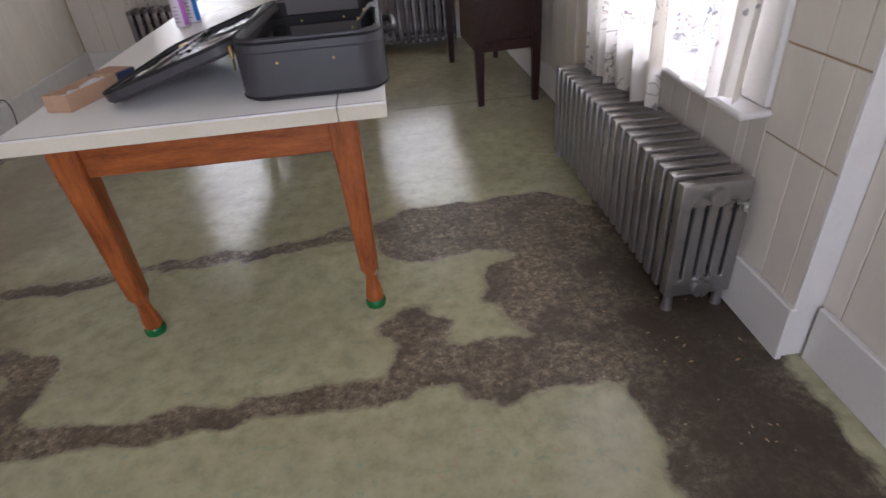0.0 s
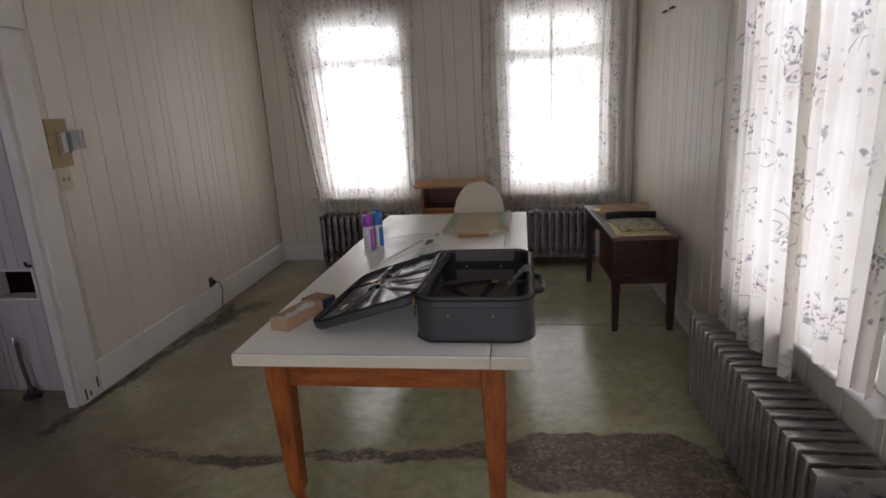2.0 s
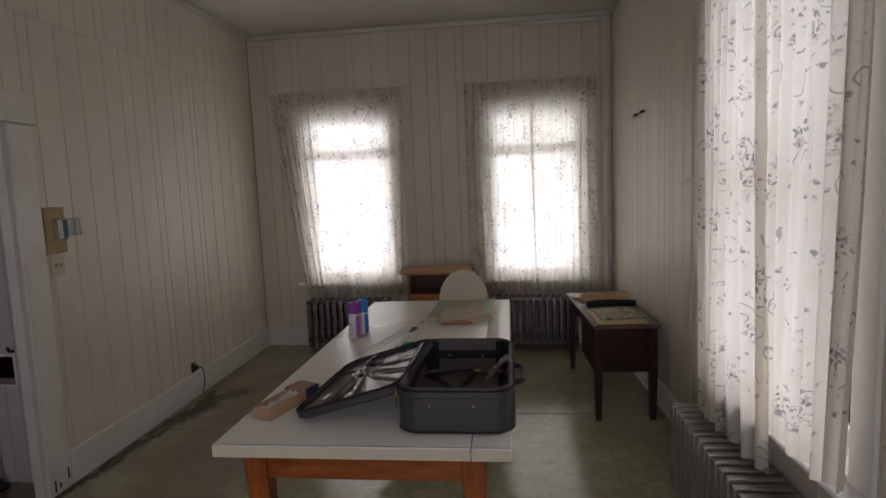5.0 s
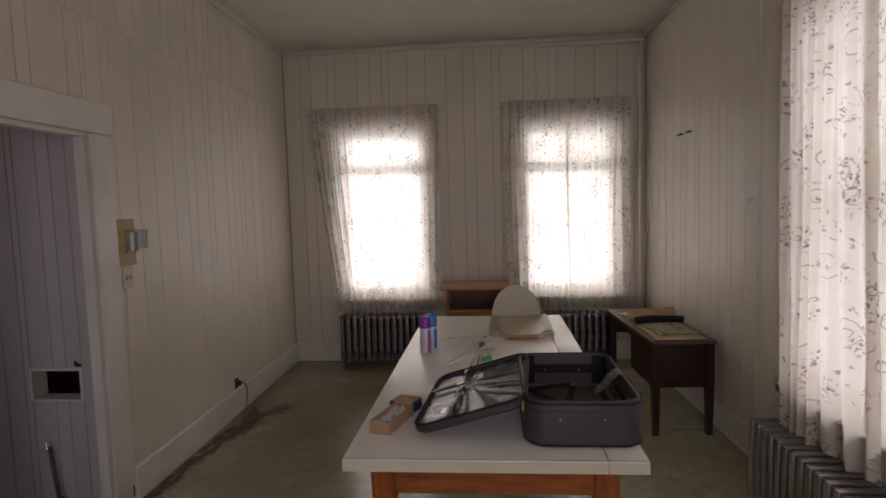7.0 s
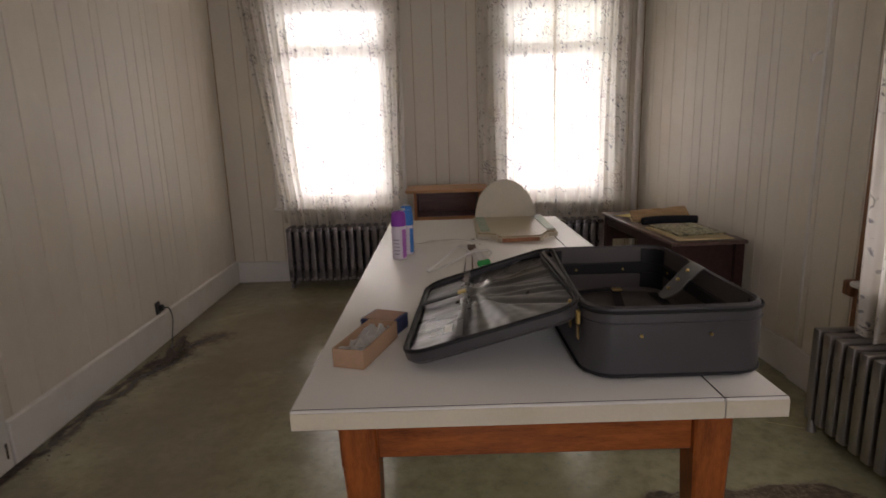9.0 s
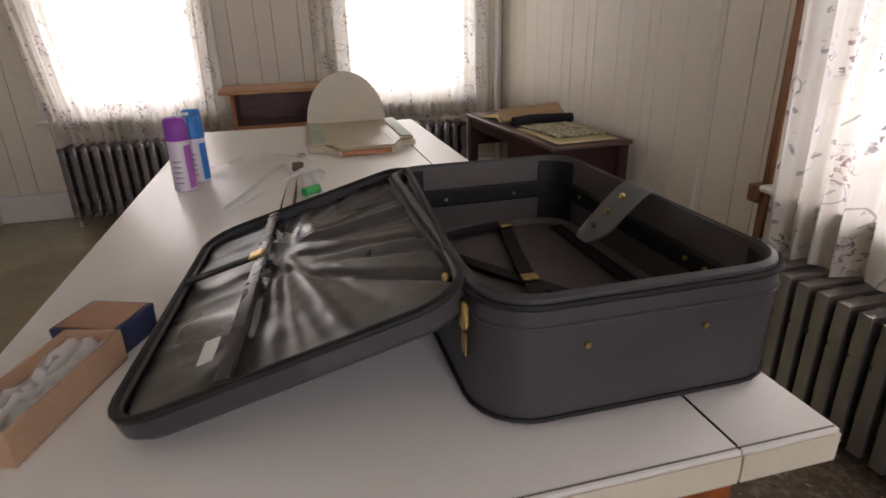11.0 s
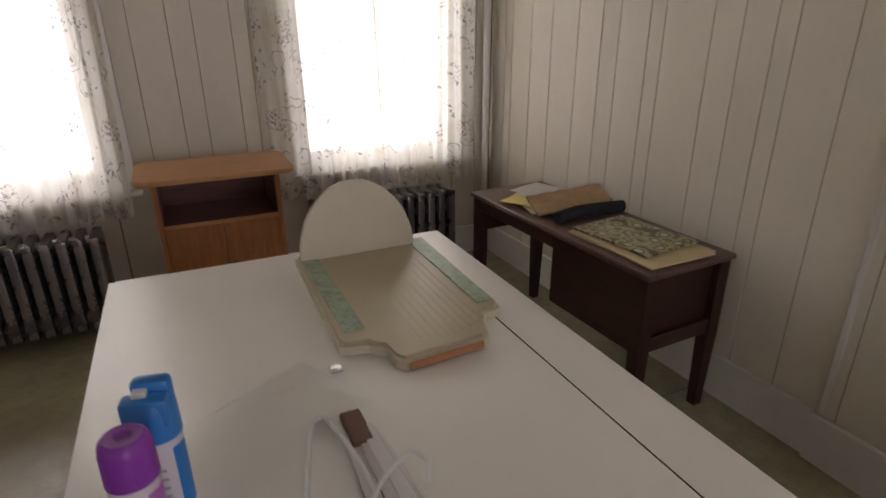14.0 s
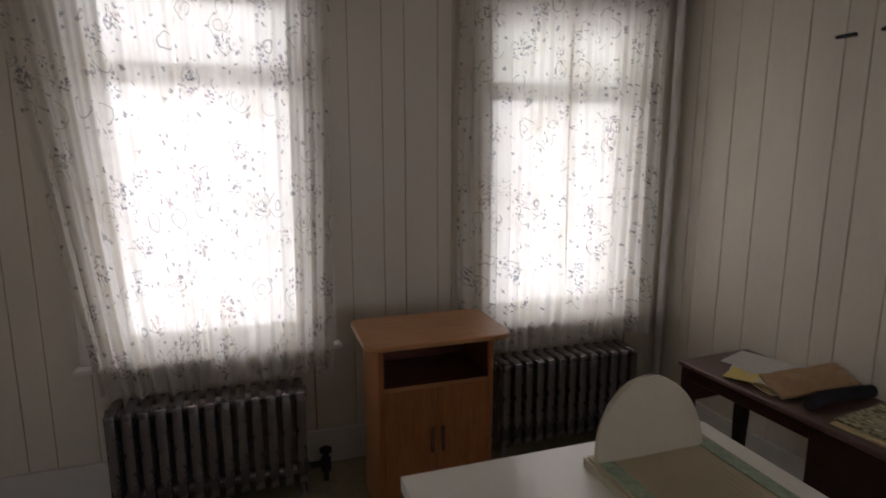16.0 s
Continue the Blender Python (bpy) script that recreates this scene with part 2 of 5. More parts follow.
    # brown mottling, darker towards the west wall and over the hall floor
    mottle = math_of(n, l, 'MULTIPLY_ADD', noise_of(n, l, 3.5, 6, pos, 0.65), 1.0, -0.36)
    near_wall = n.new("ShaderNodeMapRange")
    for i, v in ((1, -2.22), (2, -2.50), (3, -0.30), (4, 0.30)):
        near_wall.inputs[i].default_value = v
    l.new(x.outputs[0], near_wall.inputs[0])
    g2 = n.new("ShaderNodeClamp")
    l.new(math_of(n, l, 'MULTIPLY', math_of(n, l, 'ADD', mottle, near_wall.outputs[0]), 0.8), g2.inputs[0])
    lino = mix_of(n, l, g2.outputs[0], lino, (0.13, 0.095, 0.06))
    fleck = noise_of(n, l, 32, 3, pos, 0.6)
    lino = mix_of(n, l, ramp_of(n, l, fleck, [(0.58, (0, 0, 0)), (0.72, (0.55, 0.55, 0.55))]), lino, (0.20, 0.32, 0.24))
    # second brown mottling, denser towards the far end of the floor
    dirt = n.new("ShaderNodeMapRange")
    for i, v in ((1, 2.9), (2, 4.6), (3, -0.25), (4, 0.30)):
        dirt.inputs[i].default_value = v
    l.new(x.outputs[1], dirt.inputs[0])
    g3 = n.new("ShaderNodeClamp")
    g3.inputs[2].default_value = 0.75
    l.new(math_of(n, l, 'MULTIPLY', math_of(n, l, 'ADD', math_of(n, l, 'MULTIPLY_ADD', noise_of(n, l, 1.7, 7, pos, 0.6), 1.1, -0.40), dirt.outputs[0]), 1.0), g3.inputs[0])
    lino = mix_of(n, l, g3.outputs[0], lino, (0.16, 0.125, 0.075))
    trod = n.new("ShaderNodeClamp")
    trod.inputs[2].default_value = 0.85
    far = math_of(n, l, 'MULTIPLY_ADD', capsule((-2.75, 3.05), (-1.75, 2.35)), -1.9, 1.0)
    l.new(math_of(n, l, 'ADD', far, math_of(n, l, 'MULTIPLY_ADD', noise_of(n, l, 5, 6, pos, 0.7), 1.4, -0.75)), trod.inputs[0])
    lino = mix_of(n, l, trod.outputs[0], lino, (0.085, 0.06, 0.042))
    tracked = n.new("ShaderNodeClamp")
    tracked.inputs[2].default_value = 0.7
    path = math_of(n, l, 'MULTIPLY_ADD', capsule((-1.95, 2.2), (-1.75, 5.2)), -1.1, 0.95)
    l.new(math_of(n, l, 'ADD', path, math_of(n, l, 'MULTIPLY_ADD', noise_of(n, l, 2.6, 5, pos, 0.6), 1.3, -0.75)), tracked.inputs[0])
    lino = mix_of(n, l, tracked.outputs[0], lino, (0.19, 0.145, 0.088))
    smear = None
    for a, e, w in (((-2.46, 2.9), (-2.40, 3.5), .05), ((-2.40, 3.5), (-2.37, 4.2), .05), ((-2.37, 4.2), (-2.24, 4.50), .10), ((-2.30, 4.62), (-2.16, 4.82), .12)):
        k = math_of(n, l, 'MULTIPLY_ADD', capsule(a, e), -1.0 / w, 1.0)
        smear = k if smear is None else math_of(n, l, 'MAXIMUM', smear, k)
    sm = n.new("ShaderNodeClamp")
    sm.inputs[2].default_value = 0.9
    l.new(math_of(n, l, 'ADD', smear, math_of(n, l, 'MULTIPLY_ADD', noise_of(n, l, 18, 6, pos, 0.75), 2.2, -1.1)), sm.inputs[0])
    lino = mix_of(n, l, math_of(n, l, 'MULTIPLY', sm.outputs[0], math_of(n, l, 'GREATER_THAN', smear, -1.5)), lino, (0.045, 0.03, 0.022))
    grit = noise_of(n, l, 38, 8, pos, 0.82)
    blotch = noise_of(n, l, 6, 5, pos, 0.6)
    felt = ramp_of(n, l, grit, [(0.36, (0.05, 0.037, 0.025)), (0.48, (0.15, 0.115, 0.077)), (0.57, (0.28, 0.225, 0.15)), (0.66, (0.48, 0.42, 0.31))])
    felt = mix_of(n, l, ramp_of(n, l, blotch, [(0.45, (0, 0, 0)), (0.62, (0.8, 0.8, 0.8))]), felt, (0.085, 0.06, 0.04))
    # felt turned a darker brown along the radiator side
    felt_dark = n.new("ShaderNodeClamp")
    felt_dark.inputs[2].default_value = 0.75
    l.new(math_of(n, l, 'ADD', math_of(n, l, 'MULTIPLY_ADD', capsule((1.02, 2.35), (0.93, 1.15)), -3.2, 1.15), math_of(n, l, 'MULTIPLY_ADD', noise_of(n, l, 6, 6, pos, 0.65), 1.6, -0.8)), felt_dark.inputs[0])
    felt = mix_of(n, l, felt_dark.outputs[0], felt, (0.052, 0.037, 0.024))
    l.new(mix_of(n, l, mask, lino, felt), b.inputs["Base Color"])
    gloss = math_of(n, l, 'MULTIPLY_ADD', cloud, 0.18, 0.075)
    rr = n.new("ShaderNodeMix")
    l.new(mask, rr.inputs[0])
    l.new(gloss, rr.inputs[2])
    rr.inputs[3].default_value = 0.50
    l.new(rr.outputs[0], b.inputs["Roughness"])
    hgt = math_of(n, l, 'MULTIPLY_ADD', mask, -1.0, math_of(n, l, 'MULTIPLY', grit, math_of(n, l, 'MULTIPLY_ADD', mask, 0.6, 0.04)))
    bump_of(n, l, b, hgt, 0.6, 0.003)
    return m


def curtain_material():
    """Thin printed cotton: sprays of small mauve and grey flowers on curling stems; light comes through it."""
    m, n, l, b = nodes_of("floral_cotton")
    n.remove(b)
    uv = n.new("ShaderNodeUVMap").outputs[0]
    wob = n.new("ShaderNodeTexNoise")
    wob.inputs["Scale"].default_value = 9.0
    l.new(uv, wob.inputs["Vector"])
    shift = vec_of(n, l, 'MULTIPLY', vec_of(n, l, 'SUBTRACT', wob.outputs["Color"], (0.5, 0.5, 0.5)), (0.07, 0.07, 0))
    wuv = vec_of(n, l, 'ADD', uv, shift)

    def cells(scale, feature='F1', vec=uv):
        v = n.new("ShaderNodeTexVoronoi")
        v.feature = feature
        v.inputs["Scale"].default_value = scale
        l.new(vec, v.inputs["Vector"])
        return v

    def soft(value, outer, inner):
        k = n.new("ShaderNodeMapRange")
        for i, v in ((1, outer), (2, inner), (3, 0.0), (4, 1.0)):
            k.inputs[i].default_value = v
        l.new(value, k.inputs[0])
        return k.outputs[0]
    fine = n.new("ShaderNodeTexNoise")
    fine.inputs["Scale"].default_value = 55.0
    l.new(uv, fine.inputs["Vector"])
    fuv = vec_of(n, l, 'ADD', wuv, vec_of(n, l, 'MULTIPLY', vec_of(n, l, 'SUBTRACT', fine.outputs["Color"], (0.5, 0.5, 0.5)), (0.035, 0.035, 0)))
    spray = cells(5.6)
    in_spray = soft(spray.outputs["Distance"], 0.42, 0.26)
    petals = cells(68.0, vec=fuv)
    some = n.new("ShaderNodeSeparateColor")
    l.new(petals.outputs["Color"], some.inputs[0])
    bloom = math_of(n, l, 'MULTIPLY', math_of(n, l, 'MULTIPLY', in_spray, math_of(n, l, 'GREATER_THAN', some.outputs[0], 0.42)), soft(petals.outputs["Distance"], 0.60, 0.26))
    dots = cells(25.0, vec=fuv)
    sep = n.new("ShaderNodeSeparateColor")
    l.new(dots.outputs["Color"], sep.inputs[0])
    bud = math_of(n, l, 'MULTIPLY', soft(dots.outputs["Distance"], 0.30, 0.14), math_of(n, l, 'GREATER_THAN', sep.outputs[0], 0.5))
    gate = math_of(n, l, 'GREATER_THAN', noise_of(n, l, 6, 2, uv), 0.5)
    gate2 = math_of(n, l, 'GREATER_THAN', noise_of(n, l, 9, 2, wuv), 0.48)
    curl = cells(6.2, vec=wuv)
    stem = None
    for rad in (0.16, 0.34):
        arcs = soft(math_of(n, l, 'ABSOLUTE', math_of(n, l, 'SUBTRACT', curl.outputs["Distance"], rad)), 0.020, 0.006)
        arcs = math_of(n, l, 'MULTIPLY', arcs, gate2 if rad < 0.2 else gate)
        stem = arcs if stem is None else math_of(n, l, 'MAXIMUM', stem, arcs)
    c = mix_of(n, l, math_of(n, l, 'MULTIPLY', stem, 0.62), (0.82, 0.775, 0.70), (0.22, 0.215, 0.18))
    c = mix_of(n, l, math_of(n, l, 'MULTIPLY', bud, 0.7), c, (0.17, 0.155, 0.18))
    tone = ramp_of(n, l, noise_of(n, l, 3, 1, uv), [(0.4, (0.16, 0.145, 0.18)), (0.5, (0.30, 0.18, 0.18)), (0.6, (0.14, 0.155, 0.20))])
    c = mix_of(n, l, math_of(n, l, 'MULTIPLY', bloom, 0.88), c, tone)
    weave = noise_of(n, l, 5, 4, uv)
    c = mix_of(n, l, ramp_of(n, l, weave, [(0.5, (0, 0, 0)), (0.8, (0.35, 0.35, 0.35))]), c, (0.55, 0.44, 0.30))
    d, t, tr = n.new("ShaderNodeBsdfDiffuse"), n.new("ShaderNodeBsdfTranslucent"), n.new("ShaderNodeBsdfTransparent")
    for s in (d, t, tr):
        l.new(c, s.inputs[0])
    m1, m2 = n.new("ShaderNodeMixShader"), n.new("ShaderNodeMixShader")
    m1.inputs[0].default_value = 0.42
    l.new(d.outputs[0], m1.inputs[1])
    l.new(t.outputs[0], m1.inputs[2])
    m2.inputs[0].default_value = 0.085
    l.new(m1.outputs[0], m2.inputs[1])
    l.new(tr.outputs[0], m2.inputs[2])
    l.new(m2.outputs[0], n["Material Output"].inputs[0])
    return m


def glass_material(name, tint=(0.95, 0.97, 0.97), rough=0.02, gain=1.0):
    m, n, l, b = nodes_of(name)
    n.remove(b)
    f = n.new("ShaderNodeFresnel")
    tr, gl, mx = n.new("ShaderNodeBsdfTransparent"), n.new("ShaderNodeBsdfGlossy"), n.new("ShaderNodeMixShader")
    tr.inputs[0].default_value = (*tint, 1)
    gl.inputs["Roughness"].default_value = rough
    l.new(math_of(n, l, 'MULTIPLY', f.outputs[0], gain), mx.inputs[0])
    l.new(tr.outputs[0], mx.inputs[1])
    l.new(gl.outputs[0], mx.inputs[2])
    l.new(mx.outputs[0], n["Material Output"].inputs[0])
    return m


def outdoors_material():
    """Bright overcast sky, with the pale green of distant trees showing towards the top."""
    m, n, l, b = nodes_of("bright_outdoors")
    n.remove(b)
    pos = n.new("ShaderNodeTexCoord").outputs["Object"]
    x = n.new("ShaderNodeSeparateXYZ")
    l.new(pos, x.inputs[0])
    leaf = math_of(n, l, 'MULTIPLY_ADD', noise_of(n, l, 1.6, 6, pos, 0.62), 2.4, -1.45)
    side = math_of(n, l, 'MULTIPLY_ADD', x.outputs[0], 0.12, math_of(n, l, 'MULTIPLY_ADD', x.outputs[2], 0.62, -1.0))
    c = n.new("ShaderNodeClamp")
    l.new(math_of(n, l, 'MULTIPLY', math_of(n, l, 'ADD', leaf, side), 1.5), c.inputs[0])
    e = n.new("ShaderNodeEmission")
    l.new(mix_of(n, l, c.outputs[0], (0.90, 0.965, 1.0), (0.24, 0.31, 0.21)), e.inputs[0])
    e.inputs[1].default_value = 10.5
    l.new(e.outputs[0], n["Material Output"].inputs[0])
    return m


FLOOR, COTTON, GLASS = floor_material(), curtain_material(), glass_material("window_glass")
FROST = glass_material("cloudy_cover", (0.93, 0.92, 0.91), 0.3, 0.8)
CLEAR = glass_material("clear_film", (0.99, 0.99, 0.99), 0.2, 0.4)


# ---- building helpers ----
def hexahedron(bm, vs, bevel=0.0, seg=1):
    """Six faces between eight corners, the edges rounded; returns the corners."""
    fs = [bm.faces.new([vs[i] for i in f]) for f in ((0, 1, 3, 2), (4, 6, 7, 5), (0, 4, 5, 1), (2, 3, 7, 6), (0, 2, 6, 4), (1, 5, 7, 3))]
    if bevel:
        es = {e for f in fs for e in f.edges}
        out = bmesh.ops.bevel(bm, geom=list(es), offset=bevel, segments=seg, affect='EDGES', profile=0.5)
        vs = list({v for f in out["faces"] for v in f.verts} | {v for v in vs if v.is_valid})
    return vs


def box(bm, x0, x1, y0, y1, z0, z1, bevel=0.0, seg=1, m=None):
    """A box, its edges rounded, added to bm."""
    vs = hexahedron(bm, [bm.verts.new((x, y, z)) for x in (x0, x1) for y in (y0, y1) for z in (z0, z1)], bevel, seg)
    if m is not None:
        for v in vs:
            v.co = m @ v.co
    return vs


def loft(bm, rings, cap=True):
    """Faces between rings of points, closed at both ends."""
    rows = [[bm.verts.new(p) for p in r] for r in rings]
    k = len(rows[0])
    for a, c in zip(rows, rows[1:]):
        for i in range(k):
            bm.faces.new((a[i], a[(i + 1) % k], c[(i + 1) % k], c[i]))
    if cap:
        bm.faces.new(rows[0][::-1])
        bm.faces.new(rows[-1])
    return rows


def ring(cx, cy, z, r, k=16):
    return [(cx + r * math.cos(2 * math.pi * i / k), cy + r * math.sin(2 * math.pi * i / k), z) for i in range(k)]


def lathe(bm, cx, cy, profile, k=20):
    loft(bm, [ring(cx, cy, z, r, k) for z, r in profile])


def rounded(x0, x1, y0, y1, r, k=6):
    """The outline of a rectangle with round corners."""
    pts = []
    for cx, cy, a in ((x1 - r, y1 - r, 0), (x0 + r, y1 - r, 90), (x0 + r, y0 + r, 180), (x1 - r, y0 + r, 270)):
        for i in range(k + 1):
            t = radians(a + 90 * i / k)
            pts.append((cx + r * math.cos(t), cy + r * math.sin(t)))
    return pts


def tube(bm, pts, r, k=10):
    """A round bar along a line of points."""
    pts = [Vector(p) for p in pts]
    rings = []
    for i, p in enumerate(pts):
        d = (pts[min(i + 1, len(pts) - 1)] - pts[max(i - 1, 0)]).normalized()
        a = d.orthogonal().normalized() if i == 0 else (a - d * a.dot(d)).normalized()
        c = d.cross(a)
        rings.append([p + r * (math.cos(2 * math.pi * j / k) * a + math.sin(2 * math.pi * j / k) * c) for j in range(k)])
    loft(bm, rings)


def arc(points, steps=6):
    """A smooth line through points."""
    p = [Vector(q) for q in points]
    out = []
    for i in range(len(p) - 1):
        a, b, c, d = p[max(i - 1, 0)], p[i], p[i + 1], p[min(i + 2, len(p) - 1)]
        for s in range(steps):
            t = s / steps
            out.append(0.5 * ((2 * b) + (c - a) * t + (2 * a - 5 * b + 4 * c - d) * t * t + (3 * b - a - 3 * c + d) * t ** 3))
    return out + [p[-1]]


def mesh_of(name, bm, material, smooth=False):
    bmesh.ops.recalc_face_normals(bm, faces=bm.faces[:])
    me = bpy.data.meshes.new(name)
    bm.to_mesh(me)
    bm.free()
    me.materials.append(material)
    if smooth:
        me.polygons.foreach_set("use_smooth", [True] * len(me.polygons))
        me.set_sharp_from_angle(angle=radians(38))
    return me


def thing(name, at, label, category, group="", kind=""):
    ob = new(name)
    ob.location = at
    ob.empty_display_size = 0.1
    return tagged(ob, label, category, group, kind)


def under(ob, parent):
    ob.parent = parent
    if parent.type == 'EMPTY':
        ob.matrix_parent_inverse = Matrix.Translation(parent.location).inverted()
    return ob


def part(name, bm, material, parent, label="", smooth=True):
    ob = under(new(name, mesh_of(name, bm, material, smooth)), parent)
    return tagged(ob, label) if label else ob


def same_mesh(name, me, parent, at):
    ob = under(new(name, me), parent)
    ob.location = at
    return ob


def structure(name, bm, material, label, category, smooth=False):
    return tagged(new(name, mesh_of(name, bm, material, smooth)), label, category, kind="structure")


def single(name, bm, material, label, category, group="", smooth=True):
    return tagged(new(name, mesh_of(name, bm, material, smooth)), label, category, group)


def bx(*a, **k):
    bm = bmesh.new()
    box(bm, *a, **k)
    return bm


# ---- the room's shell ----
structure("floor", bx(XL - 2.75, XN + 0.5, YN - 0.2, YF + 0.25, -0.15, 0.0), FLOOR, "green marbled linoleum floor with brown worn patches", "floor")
structure("ceiling", bx(XL - 2.75, XN + 0.5, YN - 0.2, YF + 0.25, HC, HC + 0.15), CEIL, "plain cream painted ceiling", "ceiling")


def cut(rect, holes):
    """The pieces of a rectangle (u0, u1, z0, z1) that are left beside the holes."""
    todo, out = [rect], []
    for h in holes:
        nxt = []
        for a, b, c, d in todo:
            if b <= h[0] or a >= h[1] or d <= h[2] or c >= h[3]:
                nxt.append((a, b, c, d))
                continue
            if a < h[0]:
                nxt.append((a, h[0], c, d))
            if b > h[1]:
                nxt.append((h[1], b, c, d))
            m0, m1 = max(a, h[0]), min(b, h[1])
            if c < h[2]:
                nxt.append((m0, m1, c, h[2]))
            if d > h[3]:
                nxt.append((m0, m1, h[3], d))
        todo = nxt
    return todo


def on_left(u, z, d):
    return (XL + d - 0.020 * (u - 3.3), u, z)


def on_right(u, z, d):
    return (XR - d - 0.024 * (u - 3.93), u, z)


def on_near(u, z, d):
    return (XN - d, u, z)


def on_bay(u, z, d):
    return (XB - d, u, z)


def on_south(u, z, d):
    return (u, YN + d, z)


def on_far(u, z, d):
    return (u, YF - d, z)


def slab(bm, place, u0, u1, z0, z1, d0, d1, bevel=0.0):
    """A box on a wall: d is the distance out of the wall's face."""
    hexahedron(bm, [bm.verts.new(place(u, z, d)) for u in (u0, u1) for d in (d0, d1) for z in (z0, z1)], bevel)


def wall(name, place, u0, u1, holes, label, deep=0.20):
    bm = bmesh.new()
    for r in cut((u0, u1, 0.0, HC), holes):
        slab(bm, place, *r, -deep, -0.004)
    return structure(name, bm, GROOVE, label, "wall")


wall_left = wall("wall_west", on_left, YN, YF, [DOOR], "cream painted random-width plank wall with dark grooves", 0.055)
wall_far = wall("wall_north", on_far, XL - 0.12, XR + 0.2, [WIN_1, WIN_2], "cream painted random-width plank wall with dark grooves")
wall_right_far = wall("wall_east_far", on_right, 3.92, YF, [], "cream painted plank wall with brown grooves")
wall_bay = wall("wall_east_bay", on_bay, 1.88, 3.92, [WIN_3], "cream painted plank wall projecting round the window", 0.20)
wall_right_near = wall("wall_east_near", on_near, YN, 1.88, [], "cream painted plank wall with brown grooves")
bm = bmesh.new()
for r in cut((XL - 2.75, XN + 0.3, 0, HC), [WIN_4]):
    box(bm, r[0], r[1], YN - 0.2, YN, r[2], r[3])
structure("wall_south", bm, PANEL, "plain cream painted wall", "wall")

structure("backdrop", bx(-3.4, 2.2, YF + 1.0, YF + 1.02, -0.4, 3.6), outdoors_material(), "bright overcast daylight with pale distant trees", "backdrop")

# mouldings
bm = bmesh.new()
for a, b in ((YN, DOOR[0] - 0.17), (DOOR[1] + 0.17, YF)):
    slab(bm, on_left, a, b, 0.0, 0.20, 0.001, 0.028, 0.006)
structure("baseboard", bm, TRIM, "tall white painted wooden baseboard, scuffed", "baseboard")
bm = bmesh.new()
slab(bm, on_far, XL - 0.032, XR - 0.058, 0.0, 0.19, 0.001, 0.022, 0.004)
structure("baseboard", bm, TRIM, "tall white painted wooden baseboard", "baseboard")
for place, a, b in ((on_right, 3.944, YF - 0.023), (on_bay, 1.857, 3.942), (on_near, YN, 1.856)):
    bm = bmesh.new()
    slab(bm, place, a, b, 0.0, 0.19, 0.001, 0.022, 0.004)
    structure("baseboard", bm, TRIM, "tall white painted wooden baseboard", "baseboard")
bm = bmesh.new()
slab(bm, on_left, YN, YF, HC - 0.05, HC - 0.001, 0.001, 0.045, 0.012)
box(bm, XL - 0.01, XR - 0.105, YF - 0.045, YF - 0.001, HC - 0.05, HC - 0.001, 0.012, 2)
slab(bm, on_right, 3.93, YF - 0.046, HC - 0.05, HC - 0.001, 0.001, 0.045, 0.012)
box(bm, XB - 0.045, XB - 0.001, YN, 3.928, HC - 0.05, HC - 0.001, 0.012, 2)
structure("trim", bm, CEIL, "narrow cream painted ceiling moulding", "trim", True)


# ---- windows ----
def window(name, place, hole, label, rail_z, stool=0.08, f=0.04, half=0.035):
    u0, u1, z0, z1 = hole
    c = place((u0 + u1) / 2, z0, 0)
    win = thing(name, c, label, "window", kind="structure")
    bm = bmesh.new()
    for a, b, p, q in ((u0 - 0.12, u0 - 0.002, z0 - 0.02, z1 + 0.12), (u1 + 0.002, u1 + 0.12, z0 - 0.02, z1 + 0.12), (u0 - 0.001, u1 + 0.001, z1 + 0.002, z1 + 0.12)):
        slab(bm, place, a, b, p, q, 0.001, 0.022, 0.004)
    part("casing", bm, TRIM, win)
    bm = bmesh.new()
    slab(bm, place, u0 - 0.14, u1 + 0.14, z0 - 0.045, z0 - 0.021, 0.001, stool, 0.008)
    slab(bm, place, u0 + 0.001, u1 - 0.001, z0 - 0.02, z0 + 0.002, -0.12, 0.02, 0.004)
    part("window_sill", bm, TRIM, win, "white painted wooden sill")
    bm = bmesh.new()
    for a, b, p, q in ((u0, u0 + f, z0, z1), (u1 - f, u1, z0, z1), (u0 + f, u1 - f, z1 - f, z1), (u0 + f, u1 - f, z0 + 0.003, z0 + 0.065), (u0 + f, u1 - f, rail_z - half, rail_z + half)):
        slab(bm, place, a, b, p, q, -0.13, -0.09, 0.004)
    part("window_frame", bm, TRIM, win)
    for p, q in ((z0 + 0.065, rail_z - half), (rail_z + half, z1 - f)):
        bm = bmesh.new()
        slab(bm, place, u0 + f, u1 - f, p, q, -0.112, -0.108)
        part("pane", bm, GLASS, win, smooth=False).visible_shadow = False
    bm = bmesh.new()
    for a, b, p, q in ((u0, u0 + 0.004, z0, z1), (u1 - 0.004, u1, z0, z1), (u0 + .005, u1 - .005, z1 - 0.004, z1)):
        slab(bm, place, a, b, p, q, -0.088, -0.001)
    part("reveal", bm, TRIM, win, smooth=False)
    return win


window("window_1", on_far, WIN_1, "tall white sash window letting in bright daylight", 2.01, f=0.065, half=0.05)
window("window_2", on_far, WIN_2, "tall white sash window letting in bright daylight", 1.985, f=0.065, half=0.05)
window("window_4", on_south, WIN_4, "tall white sash window letting in daylight", 1.96)
window("window_3", on_bay, WIN_3, "wide white sash window above the silver radiator", 1.62, 0.10)


